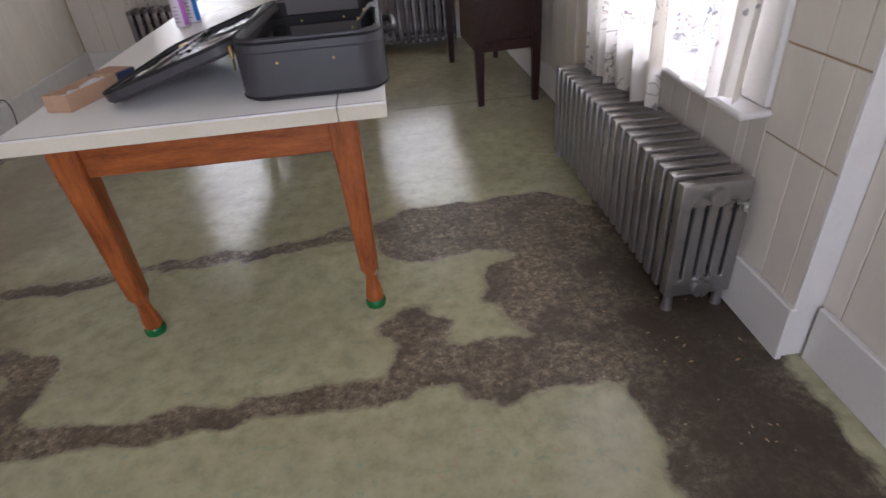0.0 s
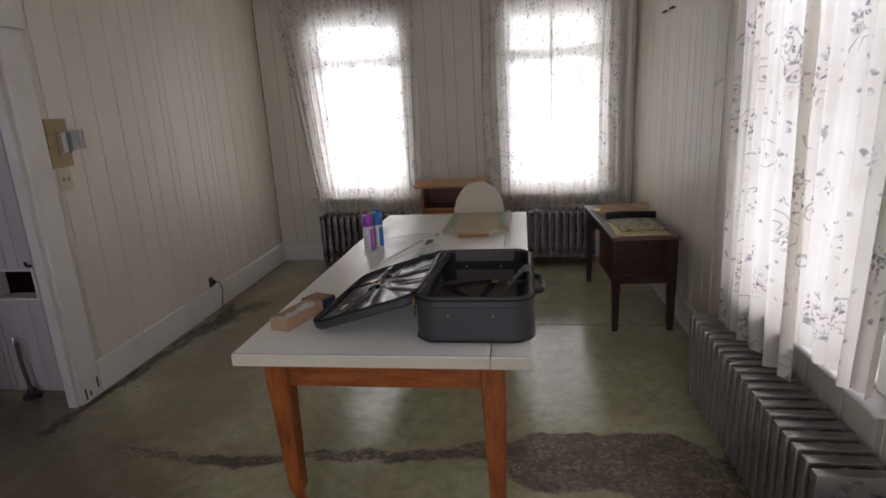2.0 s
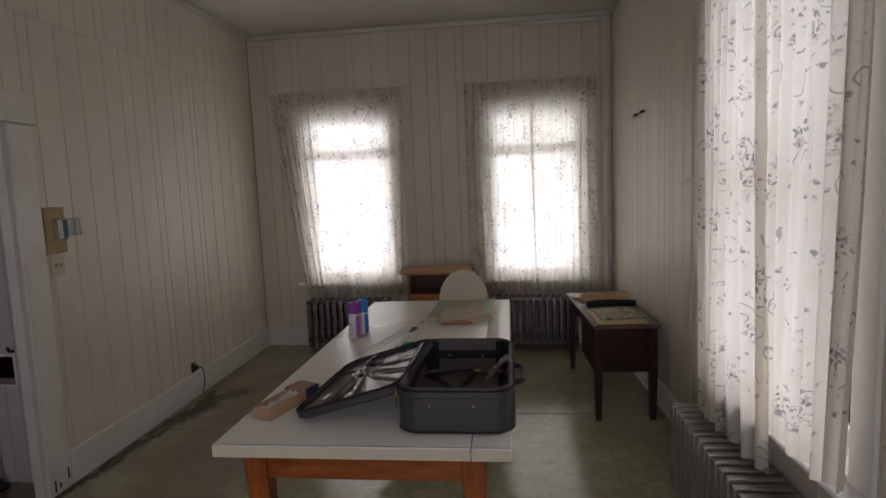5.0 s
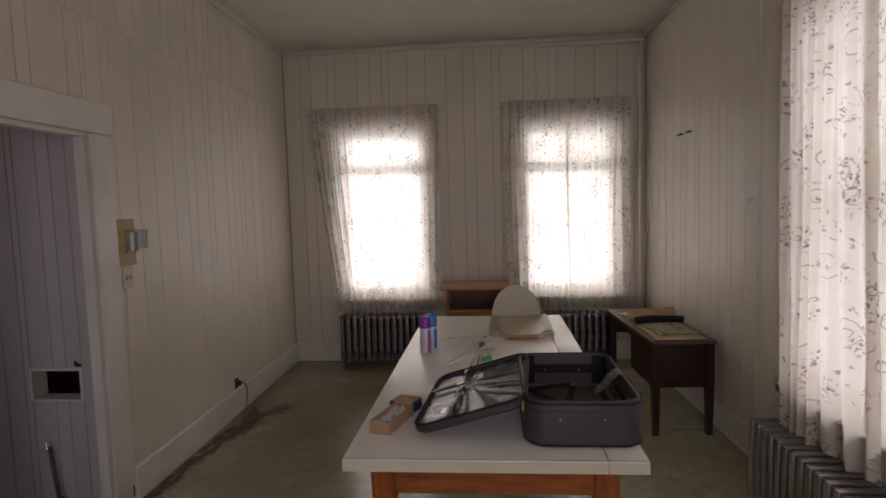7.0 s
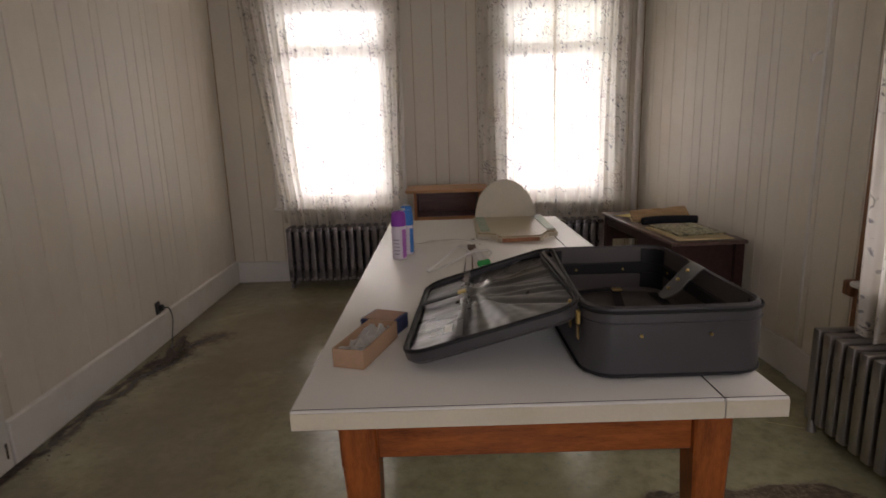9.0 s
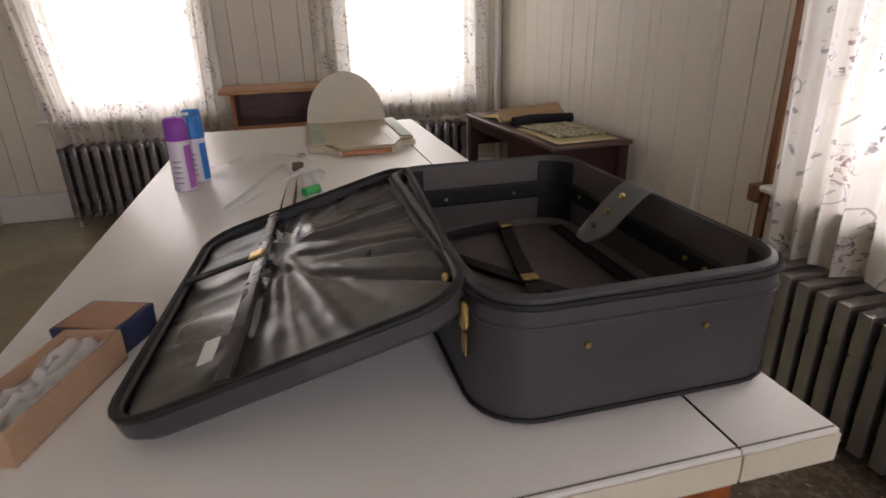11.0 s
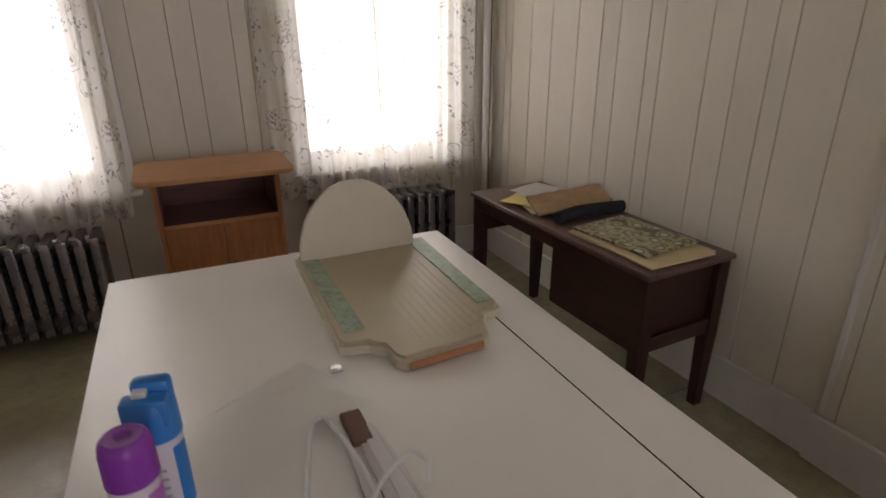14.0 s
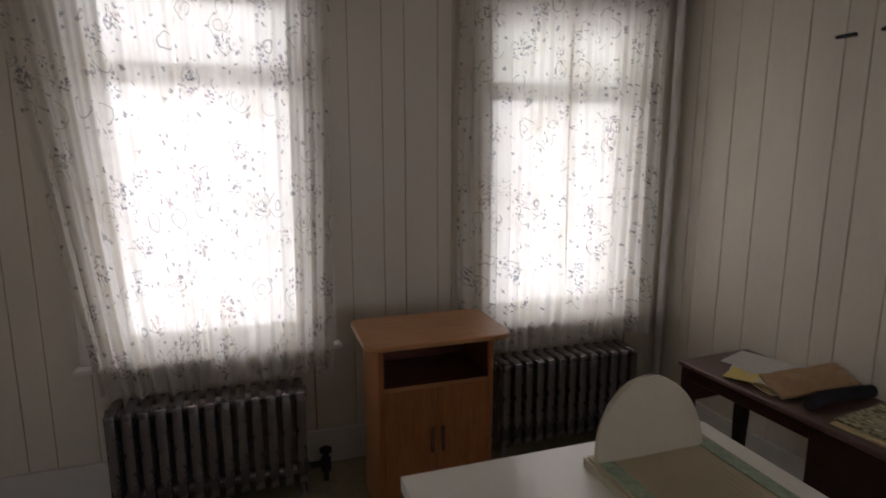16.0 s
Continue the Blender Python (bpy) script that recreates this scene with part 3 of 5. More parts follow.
def curtain(place, top, bottom, z1, z0, d, label, folds=9, phase=0.0, amp=0.018, hem=None):
    """One hanging cloth panel, gathered at the top rod; top and bottom: its two ends along the wall."""
    nu, nv = 120, 40
    bm = bmesh.new()
    lay = bm.loops.layers.uv.new("uv")
    cloth = (top[1] - top[0]) * 1.35
    grid = []
    for j in range(nv + 1):
        v = j / nv
        row = []
        for i in range(nu + 1):
            u = i / nu
            e = u + 0.018 * math.sin(7 * u + 3 * v + phase) * (0.3 + v)
            a = top[0] + (top[1] - top[0]) * e
            b = bottom[0] + (bottom[1] - bottom[0]) * e
            s = v ** 1.15
            w = 2 * math.pi * (folds * u + 0.25 * math.sin(5 * u + phase) + 0.12 * math.sin(3 * v + 9 * u))
            dd = d + amp * (0.55 + 0.6 * v) * math.sin(w + phase) + 0.006 * math.sin(2.3 * w + 4 * v)
            z = z1 + (z0 - z1) * v
            if hem:
                z += hem * (u - 0.5) * v
            z += 0.012 * math.sin(w * 0.5 + 1) * v ** 4
            row.append(bm.verts.new(place(a + (b - a) * s, z, dd)))
        grid.append(row)
    for j in range(nv):
        for i in range(nu):
            f = bm.faces.new((grid[j][i], grid[j][i + 1], grid[j + 1][i + 1], grid[j + 1][i]))
            for lp, (p, q) in zip(f.loops, ((i, j), (i + 1, j), (i + 1, j + 1), (i, j + 1))):
                lp[lay].uv = (p / nu * cloth + phase, (1 - q / nv) * (z1 - z0))
    me = mesh_of("curtain", bm, COTTON)
    me.polygons.foreach_set("use_smooth", [True] * len(me.polygons))
    return tagged(new("curtain", me), label, "curtain", "floral curtains")


def rod(place, u0, u1, z, d):
    bm = bmesh.new()
    tube(bm, [place(u0, z, 0.002), place(u0, z, d), place(u0 + 0.01, z, d), place(u1 - 0.01, z, d), place(u1, z, d), place(u1, z, 0.002)], 0.006, 8)
    single("curtain_rod", bm, TRIM, "thin white metal curtain rod on the wall", "curtain rod")


FLORAL = "thin off-white cotton curtain with small mauve flowers"
curtain(on_far, (-2.285, -1.622), (-2.02, -1.562), 2.645, 0.53, 0.085, FLORAL, 8, 0.3, hem=-0.03)
curtain(on_far, (-1.618, -0.925), (-1.550, -0.955), 2.64, 0.56, 0.098, FLORAL, 8, 1.9)
curtain(on_far, (-0.287, 0.375), (-0.27, 0.385), 2.635, 0.55, 0.085, FLORAL, 8, 2.7)
curtain(on_far, (0.345, 0.978), (0.36, 0.965), 2.635, 0.56, 0.098, FLORAL, 8, 4.1)
curtain(on_bay, (3.45, 2.76), (3.42, 2.64), 2.78, 0.485, 0.115, FLORAL, 7, 5.2, 0.02, hem=0.05)
curtain(on_bay, (2.80, 2.12), (2.72, 2.20), 2.78, 0.672, 0.098, FLORAL + " resting on the sill", 7, 0.9, 0.018)
rod(on_far, -2.30, -0.915, 2.60, 0.085)
rod(on_far, -0.30, 0.99, 2.595, 0.085)
rod(on_bay, 2.07, 3.49, 2.765, 0.13)

# ---- doorway and the space behind it ----
door = thing("door_1", (XL, (DOOR[0] + DOOR[1]) / 2, 0), "open doorway with a wide white painted casing", "doorway", kind="structure")
for a, b, p, q in ((DOOR[1] + 0.001, DOOR[1] + 0.165, 0, DOOR[3]), (DOOR[0] - 0.165, DOOR[0] - 0.001, 0, DOOR[3])):
    bm = bmesh.new()
    slab(bm, on_left, a, b, p, q, 0.001, 0.026, 0.006)
    part("casing", bm, TRIM, door, "white painted upright, chipped at the foot")
bm = bmesh.new()
slab(bm, on_left, DOOR[0] - 0.19, DOOR[1] + 0.19, DOOR[3] + 0.001, DOOR[3] + 0.165, 0.001, 0.03, 0.006)
part("head_casing", bm, TRIM, door)
bm = bmesh.new()
slab(bm, on_left, DOOR[1] - 0.02, DOOR[1], 0, DOOR[3], -0.054, 0.0)
slab(bm, on_left, DOOR[0], DOOR[0] + 0.02, 0, DOOR[3], -0.054, 0.0)
slab(bm, on_left, DOOR[0] + 0.021, DOOR[1] - 0.021, DOOR[3] - 0.02, DOOR[3], -0.054, 0.0)
part("jamb", bm, TRIM, door, smooth=False)

HY = 3.34
wall_hall = bmesh.new()
for r in cut((-5.0, XL - 0.056, 0, HC), [(-3.03, -2.74, 0.60, 0.77)]):
    box(wall_hall, r[0], r[1], HY + 0.005, HY + 0.12, r[2], r[3])
wall_hall = structure("wall_hall_north", wall_hall, GROOVE, "cream plank wall of the dim space beyond the doorway", "wall")
bm = bmesh.new()
for r in cut((YN, HY, 0, HC), [WIN_5]):
    box(bm, -5.0, -4.9, r[0], r[1], r[2], r[3])
structure("wall_hall_west", bm, HALL, "plain dim painted wall", "wall")
niche = thing("wall_niche", (-2.885, HY, 0.68), "dark open wooden box set into the plank wall", "niche")
bm = bmesh.new()
for a in ((-3.045, -3.028, 0.590, 0.780), (-2.742, -2.725, 0.590, 0.780), (-3.028, -2.742, 0.590, 0.603), (-3.028, -2.742, 0.767, 0.780)):
    box(bm, a[0], a[1], HY - 0.010, HY + 0.10, a[2], a[3], 0.002)
part("frame", bm, TRIM, niche)
bm = bmesh.new()
for a in ((-3.046, -3.028, 0.590, 0.780), (-2.742, -2.724, 0.590, 0.780), (-3.028, -2.742, 0.587, 0.603), (-3.028, -2.742, 0.767, 0.783)):
    box(bm, a[0], a[1], HY + 0.101, HY + 0.30, a[2], a[3], 0.002)
part("liner", bm, DARKWOOD, niche, "dark wooden inside")
part("back", bx(-3.046, -2.724, HY + 0.30, HY + 0.31, 0.587, 0.783), DARKWOOD, niche)
bm = bmesh.new()
tube(bm, arc([(-2.935, HY - 0.035, 0.335), (-2.905, HY - 0.06, 0.275), (-2.875, HY - 0.085, 0.20), (-2.862, HY - 0.085, 0.10), (-2.86, HY - 0.08, 0.01)]), 0.012)
hose = thing("hose", (-2.86, HY - 0.08, 0), "dark flexible hose with a metal end rising from the floor", "hose")
part("pipe", bm, HOSE, hose)
bm = bmesh.new()
tube(bm, [(-2.955, HY - 0.02, 0.355), (-2.935, HY - 0.035, 0.32)], 0.018)
part("fitting", bm, CHROME, hose, "bright metal end fitting")
bm = bmesh.new()
lathe(bm, -2.86, HY - 0.08, [(0, 0.05), (0.02, 0.05), (0.03, 0.03), (0.06, 0.02)])
part("flange", bm, CASTIRON, hose)


bm = bmesh.new()
tube(bm, arc([(-2.735, HY - 0.004, 0.80), (-2.735, HY - 0.03, 0.805), (-2.735, HY - 0.04, 0.83)], 4), 0.008, 8)
single("wall_hook", bm, CASTIRON, "small black iron hook beside the niche", "hook")
for u, z0, z1 in ((3.20, 0.02, 0.09), (3.235, 0.03, 0.06), (3.30, 0.05, 0.12)):
    bm = bmesh.new()
    slab(bm, on_left, u, u + 0.012, z0, z1, 0.0262, 0.0272)
    part("chip", bm, DIRT, door, "dark chip where the paint is gone", smooth=False)


# ---- radiators ----
def radiator(name, along, u0, n, face, deep, top, material, label, valve_at=None):
    """Cast-iron column radiator of n sections; along 'x' or 'y'; face: the side next to the room, deep: towards the wall."""
    pitch = 0.067
    length = n * pitch

    def at(u, d, z):
        return (u, face + d, z) if along == 'x' else (face + d, u, z)
    rad = thing(name, at(u0 + length / 2, deep / 2, 0), label, "radiator", "column radiators")
    bm = bmesh.new()
    cols, half = 5, 0.021
    cw = deep / cols
    ds = [0.0]
    for i in range(1, cols):
        ds += [i * cw - cw * 0.14, i * cw + cw * 0.14]
    ds.append(deep)
    zs = [0.06, 0.125, top - 0.075, top]
    solid = {(i, j) for i in range(len(ds) - 1) for j in range(3) if j != 1 or i % 2 == 0}
    corner = {}

    def vert(i, j, k):
        if (i, j, k) not in corner:
            corner[i, j, k] = bm.verts.new(at(half * k, ds[i], zs[j]))
        return corner[i, j, k]
    for i, j in solid:
        ring = ((i, j), (i + 1, j), (i + 1, j + 1), (i, j + 1))
        bm.faces.new([vert(p, q, 1) for p, q in ring])
        bm.faces.new([vert(p, q, -1) for p, q in ring[::-1]])
        for (p, q), (u, v), other in ((ring[0], ring[1], (i, j - 1)), (ring[1], ring[2], (i + 1, j)), (ring[2], ring[3], (i, j + 1)), (ring[3], ring[0], (i - 1, j))):
            if other not in solid:
                bm.faces.new((vert(p, q, 1), vert(p, q, -1), vert(u, v, -1), vert(u, v, 1)))
    bmesh.ops.recalc_face_normals(bm, faces=bm.faces[:])
    sharp = [e for e in bm.edges if e.calc_face_angle(0) > 0.5]
    bmesh.ops.bevel(bm, geom=sharp, offset=0.0058, segments=2, profile=0.5, affect='EDGES', clamp_overlap=True)
    a, b = at(-0.0335, deep / 2, 0.092), at(0.0335, deep / 2, 0.092)
    tube(bm, [a, b], 0.030, 12)
    tube(bm, [at(-0.0335, deep / 2, top - 0.036), at(0.0335, deep / 2, top - 0.036)], 0.026, 12)
    me = mesh_of("section", bm, material, True)
    for k in range(n):
        o = same_mesh("section", me, rad, (0, 0, 0))
        s = u0 + pitch * (k + 0.5)
        o.location = (s, 0, 0) if along == 'x' else (0, s, 0)
    for k in (0, n - 1):
        for d in (0.025, deep - 0.025):
            p = at(u0 + pitch * (k + 0.5), d, 0)
            bm = bmesh.new()
            lathe(bm, p[0], p[1], [(0, 0.020), (0.012, 0.017), (0.065, 0.014)], 10)
            part("foot", bm, material, rad)
    if valve_at is not None:
        bm = bmesh.new()
        p = at(valve_at, deep / 2, 0.0)
        q = at(u0 + (0.0 if valve_at < u0 else length), deep / 2, 0.0)
        tube(bm, [(q[0], q[1], 0.092), (p[0], p[1], 0.092)], 0.016)
        lathe(bm, p[0], p[1], [(0.0, 0.014), (0.05, 0.014), (0.055, 0.026), (0.12, 0.026), (0.125, 0.016), (0.15, 0.015)], 12)
        lathe(bm, p[0], p[1], [(0.15, 0.01), (0.155, 0.03), (0.17, 0.032), (0.178, 0.02)], 12)
        part("valve", bm, CASTIRON, rad, "dark iron inlet valve")
    return rad


radiator("radiator", 'x', -1.985, 13, 5.96, 0.20, 0.53, SILVER_SHADED, "silver cast-iron radiator below the window, shade mixed into its paint", -1.03)
radiator("radiator", 'x', -0.105, 13, 5.96, 0.20, 0.53, SILVER_SHADED, "silver cast-iron radiator below the window, shade mixed into its paint", -0.19)
rad3 = radiator("radiator", 'y', 2.115, 20, 0.925, 0.22, 0.468, SILVER, "long low silver painted cast-iron radiator")
bm = bmesh.new()
tube(bm, [(1.105, 2.12, 0.40), (1.105, 2.095, 0.40)], 0.009)
lathe(bm, 1.105, 2.09, [(0.385, 0.006), (0.39, 0.012), (0.41, 0.012), (0.415, 0.006)], 10)
part("bleed_valve", bm, CHROME, rad3, "small bright bleed valve")
bm = bmesh.new()
tube(bm, [(1.035, 2.105, 0.428), (1.035, 2.12, 0.428)], 0.028, 14)
part("plug", bm, SILVER, rad3)
bm = bmesh.new()
tube(bm, [(1.035, 2.105, 0.092), (1.035, 2.12, 0.092)], 0.028, 14)
part("plug", bm, SILVER, rad3)

# ---- pipes and strip ----
bm = bmesh.new()
tube(bm, [(1.068, 6.175, 0.0), (1.068, 6.175, 3.14)], 0.022, 14)
tube(bm, arc([(1.068, 6.175, 3.12), (1.058, 6.175, 3.16), (1.02, 6.175, 3.168), (0.10, 6.175, 3.172)], 4), 0.022, 12)
single("heating_pipe", bm, TRIM, "white painted heating pipe rising in the room's corner", "pipe")
bm = bmesh.new()
box(bm, XB - 0.040, XB - 0.024, 3.480, 3.518, 0.36, 2.60, 0.003)
box(bm, XB - 0.06, XB - 0.002, 3.500, 3.560, 0.575, 0.640, 0.006)
single("wood_strip", bm, BARE, "bare reddish-brown wooden strip along the window casing", "strip")

# ---- the long table ----
TX0, TX1, TY0, TY1, TZ = -0.955, 0.102, 2.287, 4.78, 0.76
table = thing("work_table", ((TX0 + TX1) / 2, (TY0 + TY1) / 2, 0), "long table with white laminate top and orange varnished legs", "table")
part("tabletop", bx(TX0, -0.035, TY0, TY1, TZ - 0.045, TZ, 0.003, 2), LAMINATE, table, "white laminate top, dark seam along one side")
part("tabletop_board", bx(-0.033, TX1, TY0, TY1, TZ - 0.045, TZ, 0.003, 2), LAMINATE, table)
part("seam", bx(-0.0348, -0.0330, TY0 + 0.01, TY1 - 0.01, TZ - 0.02, TZ + 0.0003), SEAM, table, smooth=False)
part("edge_line", bx(TX0 + 0.004, TX1 - 0.004, TY0 + 0.005, TY0 + 0.0068, TZ - 0.01, TZ + 0.0005), SEAM, table, smooth=False)
for a, b in ((TX0 + 0.001, -0.0355), (-0.0325, TX1 - 0.001)):
    part("edge_strip", bx(a, b, TY0 - 0.003, TY0 - 0.0003, TZ - 0.044, TZ - 0.005, 0.0006), EDGE, table, "yellowed cream edge strip")
LX0, LX1, LY0, LY1 = -0.825, -0.032, 2.372, 4.69
for a, b, c, d, m in ((LX0, LX1, LY0 - 0.022, LY0 + 0.003, ORANGE_X), (LX0, LX1, LY1 - 0.003, LY1 + 0.022, ORANGE_X), (LX0 - 0.022, LX0 + 0.003, LY0, LY1, ORANGE), (LX1 - 0.003, LX1 + 0.022, LY0, LY1, ORANGE)):
    part("apron", bx(a, b, c, d, TZ - 0.155, TZ - 0.046, 0.004), m, table)


def table_leg(x, y):
    bm = bmesh.new()
    rings = []
    for z, h, c in ((TZ - 0.046, 0.042, 0.12), (0.60, 0.042, 0.12), (0.59, 0.041, 0.16), (0.20, 0.030, 0.2), (0.165, 0.030, 0.25), (0.135, 0.020, 0.5), (0.115, 0.019, 0.55), (0.075, 0.026, 0.55), (0.045, 0.030, 0.55), (0.028, 0.028, 0.55)):
        k = h * c
        lean = 0.022 * (TZ - z) / TZ * (1 if x < -0.4 else 0.3)
        rings.append([(x + px + lean, y + py, z) for px, py in ((h, -h + k), (h, h - k), (h - k, h), (-h + k, h), (-h, h - k), (-h, -h + k), (-h + k, -h), (h - k, -h))])
    loft(bm, rings)
    leg = part("leg", bm, ORANGE, table, smooth=False)
    bm = bmesh.new()
    lathe(bm, x + 0.022 * (1 if x < -0.4 else 0.3), y, [(0.0, 0.033), (0.010, 0.036), (0.020, 0.036), (0.029, 0.031)], 18)
    part("caster_cup", bm, GLASS_GREEN, leg, "green plastic cup under the foot")


for x in (LX0, LX1):
    for y in (LY0, LY1):
        table_leg(x, y)

# ---- suitcase ----
SX0, SX1, SY0, SY1, SZ, SH = -0.305, 0.115, 2.385, 3.05, TZ + 0.001, 0.934
case = thing("suitcase", ((SX0 + SX1) / 2, (SY0 + SY1) / 2, SZ), "open empty charcoal fabric suitcase lying on the table", "suitcase")


def at_z(outline, z):
    return [(x, y, z) for x, y in outline]


bm = bmesh.new()
o = [rounded(SX0 + e, SX1 - e, SY0 + e, SY1 - e, 0.075 - e) for e in (0.012, 0.0, 0.0, 0.004, 0.012)]
i0, i1 = rounded(SX0 + 0.016, SX1 - 0.016, SY0 + 0.016, SY1 - 0.016, 0.06), rounded(SX0 + 0.02, SX1 - 0.02, SY0 + 0.02, SY1 - 0.02, 0.056)
loft(bm, [at_z(o[0], SZ), at_z(o[1], SZ + 0.014), at_z(o[2], SH - 0.03), at_z(o[3], SH - 0.004), at_z(o[4], SH), at_z(i0, SH - 0.004)], cap=False)
bm.faces.new([bm.verts.new(p) for p in at_z(o[0], SZ)])
part("shell", bm, CASE, case)
bm = bmesh.new()
rows = loft(bm, [at_z(i0, SH - 0.0045), at_z(i1, SZ + 0.03), at_z(rounded(SX0 + 0.03, SX1 - 0.03, SY0 + 0.03, SY1 - 0.03, 0.05), SZ + 0.018)], cap=False)
bm.faces.new(rows[-1])
part("lining", bm, LINING_GREY, case, "dark grey cloth lining")
for z, r, m, nm in ((SH - 0.012, 0.004, STRAP, "zip"), (SZ + 0.012, 0.0035, STRAP, "piping"), (SH - 0.038, 0.0022, CASE, "piping")):
    bm = bmesh.new()
    pts = [Vector((x, y, z)) for x, y in rounded(SX0 - 0.001, SX1 + 0.001, SY0 - 0.001, SY1 + 0.001, 0.076)]
    tube(bm, pts + [pts[0]], r, 6)
    part(nm, bm, m, case)
bm = bmesh.new()
r = [rounded(SX0 + e, SX1 - e, SY0 + e, SY1 - e, 0.06) for e in (0.0185, 0.024, 0.024, 0.0185)]
loft(bm, [at_z(r[0], SH - 0.055), at_z(r[1], SH - 0.06), at_z(r[2], SH - 0.09), at_z(r[3], SH - 0.095)], cap=False)
part("band", bm, STRAP, case, "black band round the inside")
for cx, cy in ((SX0, SY0), (SX1, SY0), (SX0, SY1), (SX1, SY1)):
    sx, sy = (1 if cx == SX0 else -1), (1 if cy == SY0 else -1)
    bm = bmesh.new()
    pts = [p for p in rounded(SX0 + 0.022, SX1 - 0.022, SY0 + 0.022, SY1 - 0.022, 0.056) if abs(p[0] - cx) < 0.085 and abs(p[1] - cy) < 0.085]
    ends = [(pts[0][0], pts[0][1]), (pts[-1][0], pts[-1][1])]
    top = [bm.verts.new((x, y, SH - 0.01)) for x, y in pts]
    bot = [bm.verts.new((x, y, SZ + 0.03)) for x, y in pts]
    for k in range(len(pts) - 1):
        bm.faces.new((top[k], top[k + 1], bot[k + 1], bot[k]))
    part("corner_pad", bm, STRAP, case)


def rivets(places, axis):
    for p in places:
        bm = bmesh.new()
        d = Vector(axis)
        tube(bm, [Vector(p), Vector(p) + d * 0.002, Vector(p) + d * 0.004], 0.0038, 10)
        part("rivet", bm, BRASS, case, "small brass rivet")


rivets([(-0.183, SY0 - 0.001, 0.868), (-0.027, SY0 - 0.001, 0.868)], (0, -1, 0))
rivets([(-0.178, SY1 - 0.022, 0.856), (-0.022, SY1 - 0.022, 0.856)], (0, -1, 0))
rivets([(SX1 - 0.024, y, 0.862) for y in (2.533, 2.579, 2.80, 2.93)], (-1, 0, 0))


def flat_strap(name, pts, width, material, parent, side, label="", thick=0.003, tip=0.0):
    """A flat band along points, its width laid along side."""
    bm = bmesh.new()
    s = Vector(side).normalized() * width / 2
    rings = []
    pts = [Vector(p) for p in pts]
    for i, p in enumerate(pts):
        d = (pts[min(i + 1, len(pts) - 1)] - pts[max(i - 1, 0)]).normalized()
        up = d.cross(s).normalized() * thick
        left = (len(pts) - 1 - i) / (len(pts) - 1)
        w = s * (1 - tip * max(0.0, 1 - left / 0.3) ** 2)
        rings.append([p - w, p + w, p + w + up, p - w + up])
    loft(bm, rings)
    return part(name, bm, material, parent, label)


zf = SZ + 0.022
for pts, side in (([(-0.27, 2.98, zf), (-0.11, 2.72, zf + 0.003), (0.075, 2.46, zf)], (0.8, 0.55, 0)),
                  ([(-0.05, 3.01, zf + 0.004), (-0.11, 2.72, zf + 0.007), (-0.14, 2.43, zf + 0.004)], (1, -0.15, 0)),
                  ([(0.062, 2.98, zf), (0.062, 2.72, zf + 0.001), (0.062, 2.45, zf)], (1, 0, 0)),
                  ([(-0.28, 2.92, zf + 0.006), (-0.16, 2.985, zf + 0.008), (-0.05, 3.012, zf + 0.008)], (-0.4, 0.9, 0))):
    flat_strap("strap", arc(pts), 0.028, STRAP, case, side, "black elastic packing strap")
for x, y in ((-0.11, 2.72), (-0.05, 2.995)):
    bm = bmesh.new()
    box(bm, x - 0.016, x + 0.016, y - 0.013, y + 0.013, zf + 0.008, zf + 0.016, 0.004, 2)
    part("buckle", bm, BRASS, case, "brass strap buckle")
flap = flat_strap("flap", arc([(SX1 - 0.004, 2.72, SH - 0.004), (SX1 - 0.028, 2.722, SH + 0.006), (SX1 - 0.058, 2.728, SH - 0.022), (SX1 - 0.085, 2.74, SH - 0.062), (SX1 - 0.115, 2.75, SH - 0.092)]), 0.078, FLAP, case, (0, 1, 0), "grey cloth flap with eyelets", tip=0.6)
for k in range(3):
    bm = bmesh.new()
    c = Vector((SX1 - 0.052 - 0.022 * k, 2.728 + 0.008 * k, SH - 0.010 - 0.027 * k))
    tube(bm, [c + Vector((-0.003, 0, 0.001)), c + Vector((0.003, 0, -0.001))], 0.005, 10)
    part("eyelet", bm, BRASS, flap)
bm = bmesh.new()
tube(bm, arc([(SX1 + 0.002, 2.60, 0.88), (SX1 + 0.03, 2.61, 0.885), (SX1 + 0.038, 2.66, 0.88), (SX1 + 0.038, 2.74, 0.875), (SX1 + 0.03, 2.79, 0.88), (SX1 + 0.002, 2.80, 0.88)]), 0.011)
part("handle", bm, BLACK, case, "black carrying handle")
for y in (2.59, 2.81):
    bm = bmesh.new()
    box(bm, SX1, SX1 + 0.012, y - 0.018, y + 0.018, 0.885, 0.885, 0.004)
    part("handle_mount", bm, CHROME, case)
for y in (2.44, 2.52):
    bm = bmesh.new()
    box(bm, SX0 - 0.012, SX0 - 0.002, y - 0.008, y + 0.008, 0.88, 0.915, 0.003)
    box(bm, SX0 - 0.009, SX0 - 0.005, y - 0.009, y + 0.009, 0.845, 0.878, 0.002)
    part("zip_pull", bm, BRASS, case, "brass zip pull")
# the lid leans down on its outer edge
LM = Matrix.Translation((SX0 + 0.002, 2.425, SH - 0.002)) @ Matrix.Rotation(radians(-4.5), 4, 'Z') @ Matrix.Rotation(radians(180 - 17.0), 4, 'Y')
LW, LL, LT = 0.45, 0.645, 0.035


def lid_bm(fn):
    bm = bmesh.new()
    fn(bm)
    for v in bm.verts:
        v.co = LM @ Vector((v.co.x, v.co.y, v.co.z))
    return bm


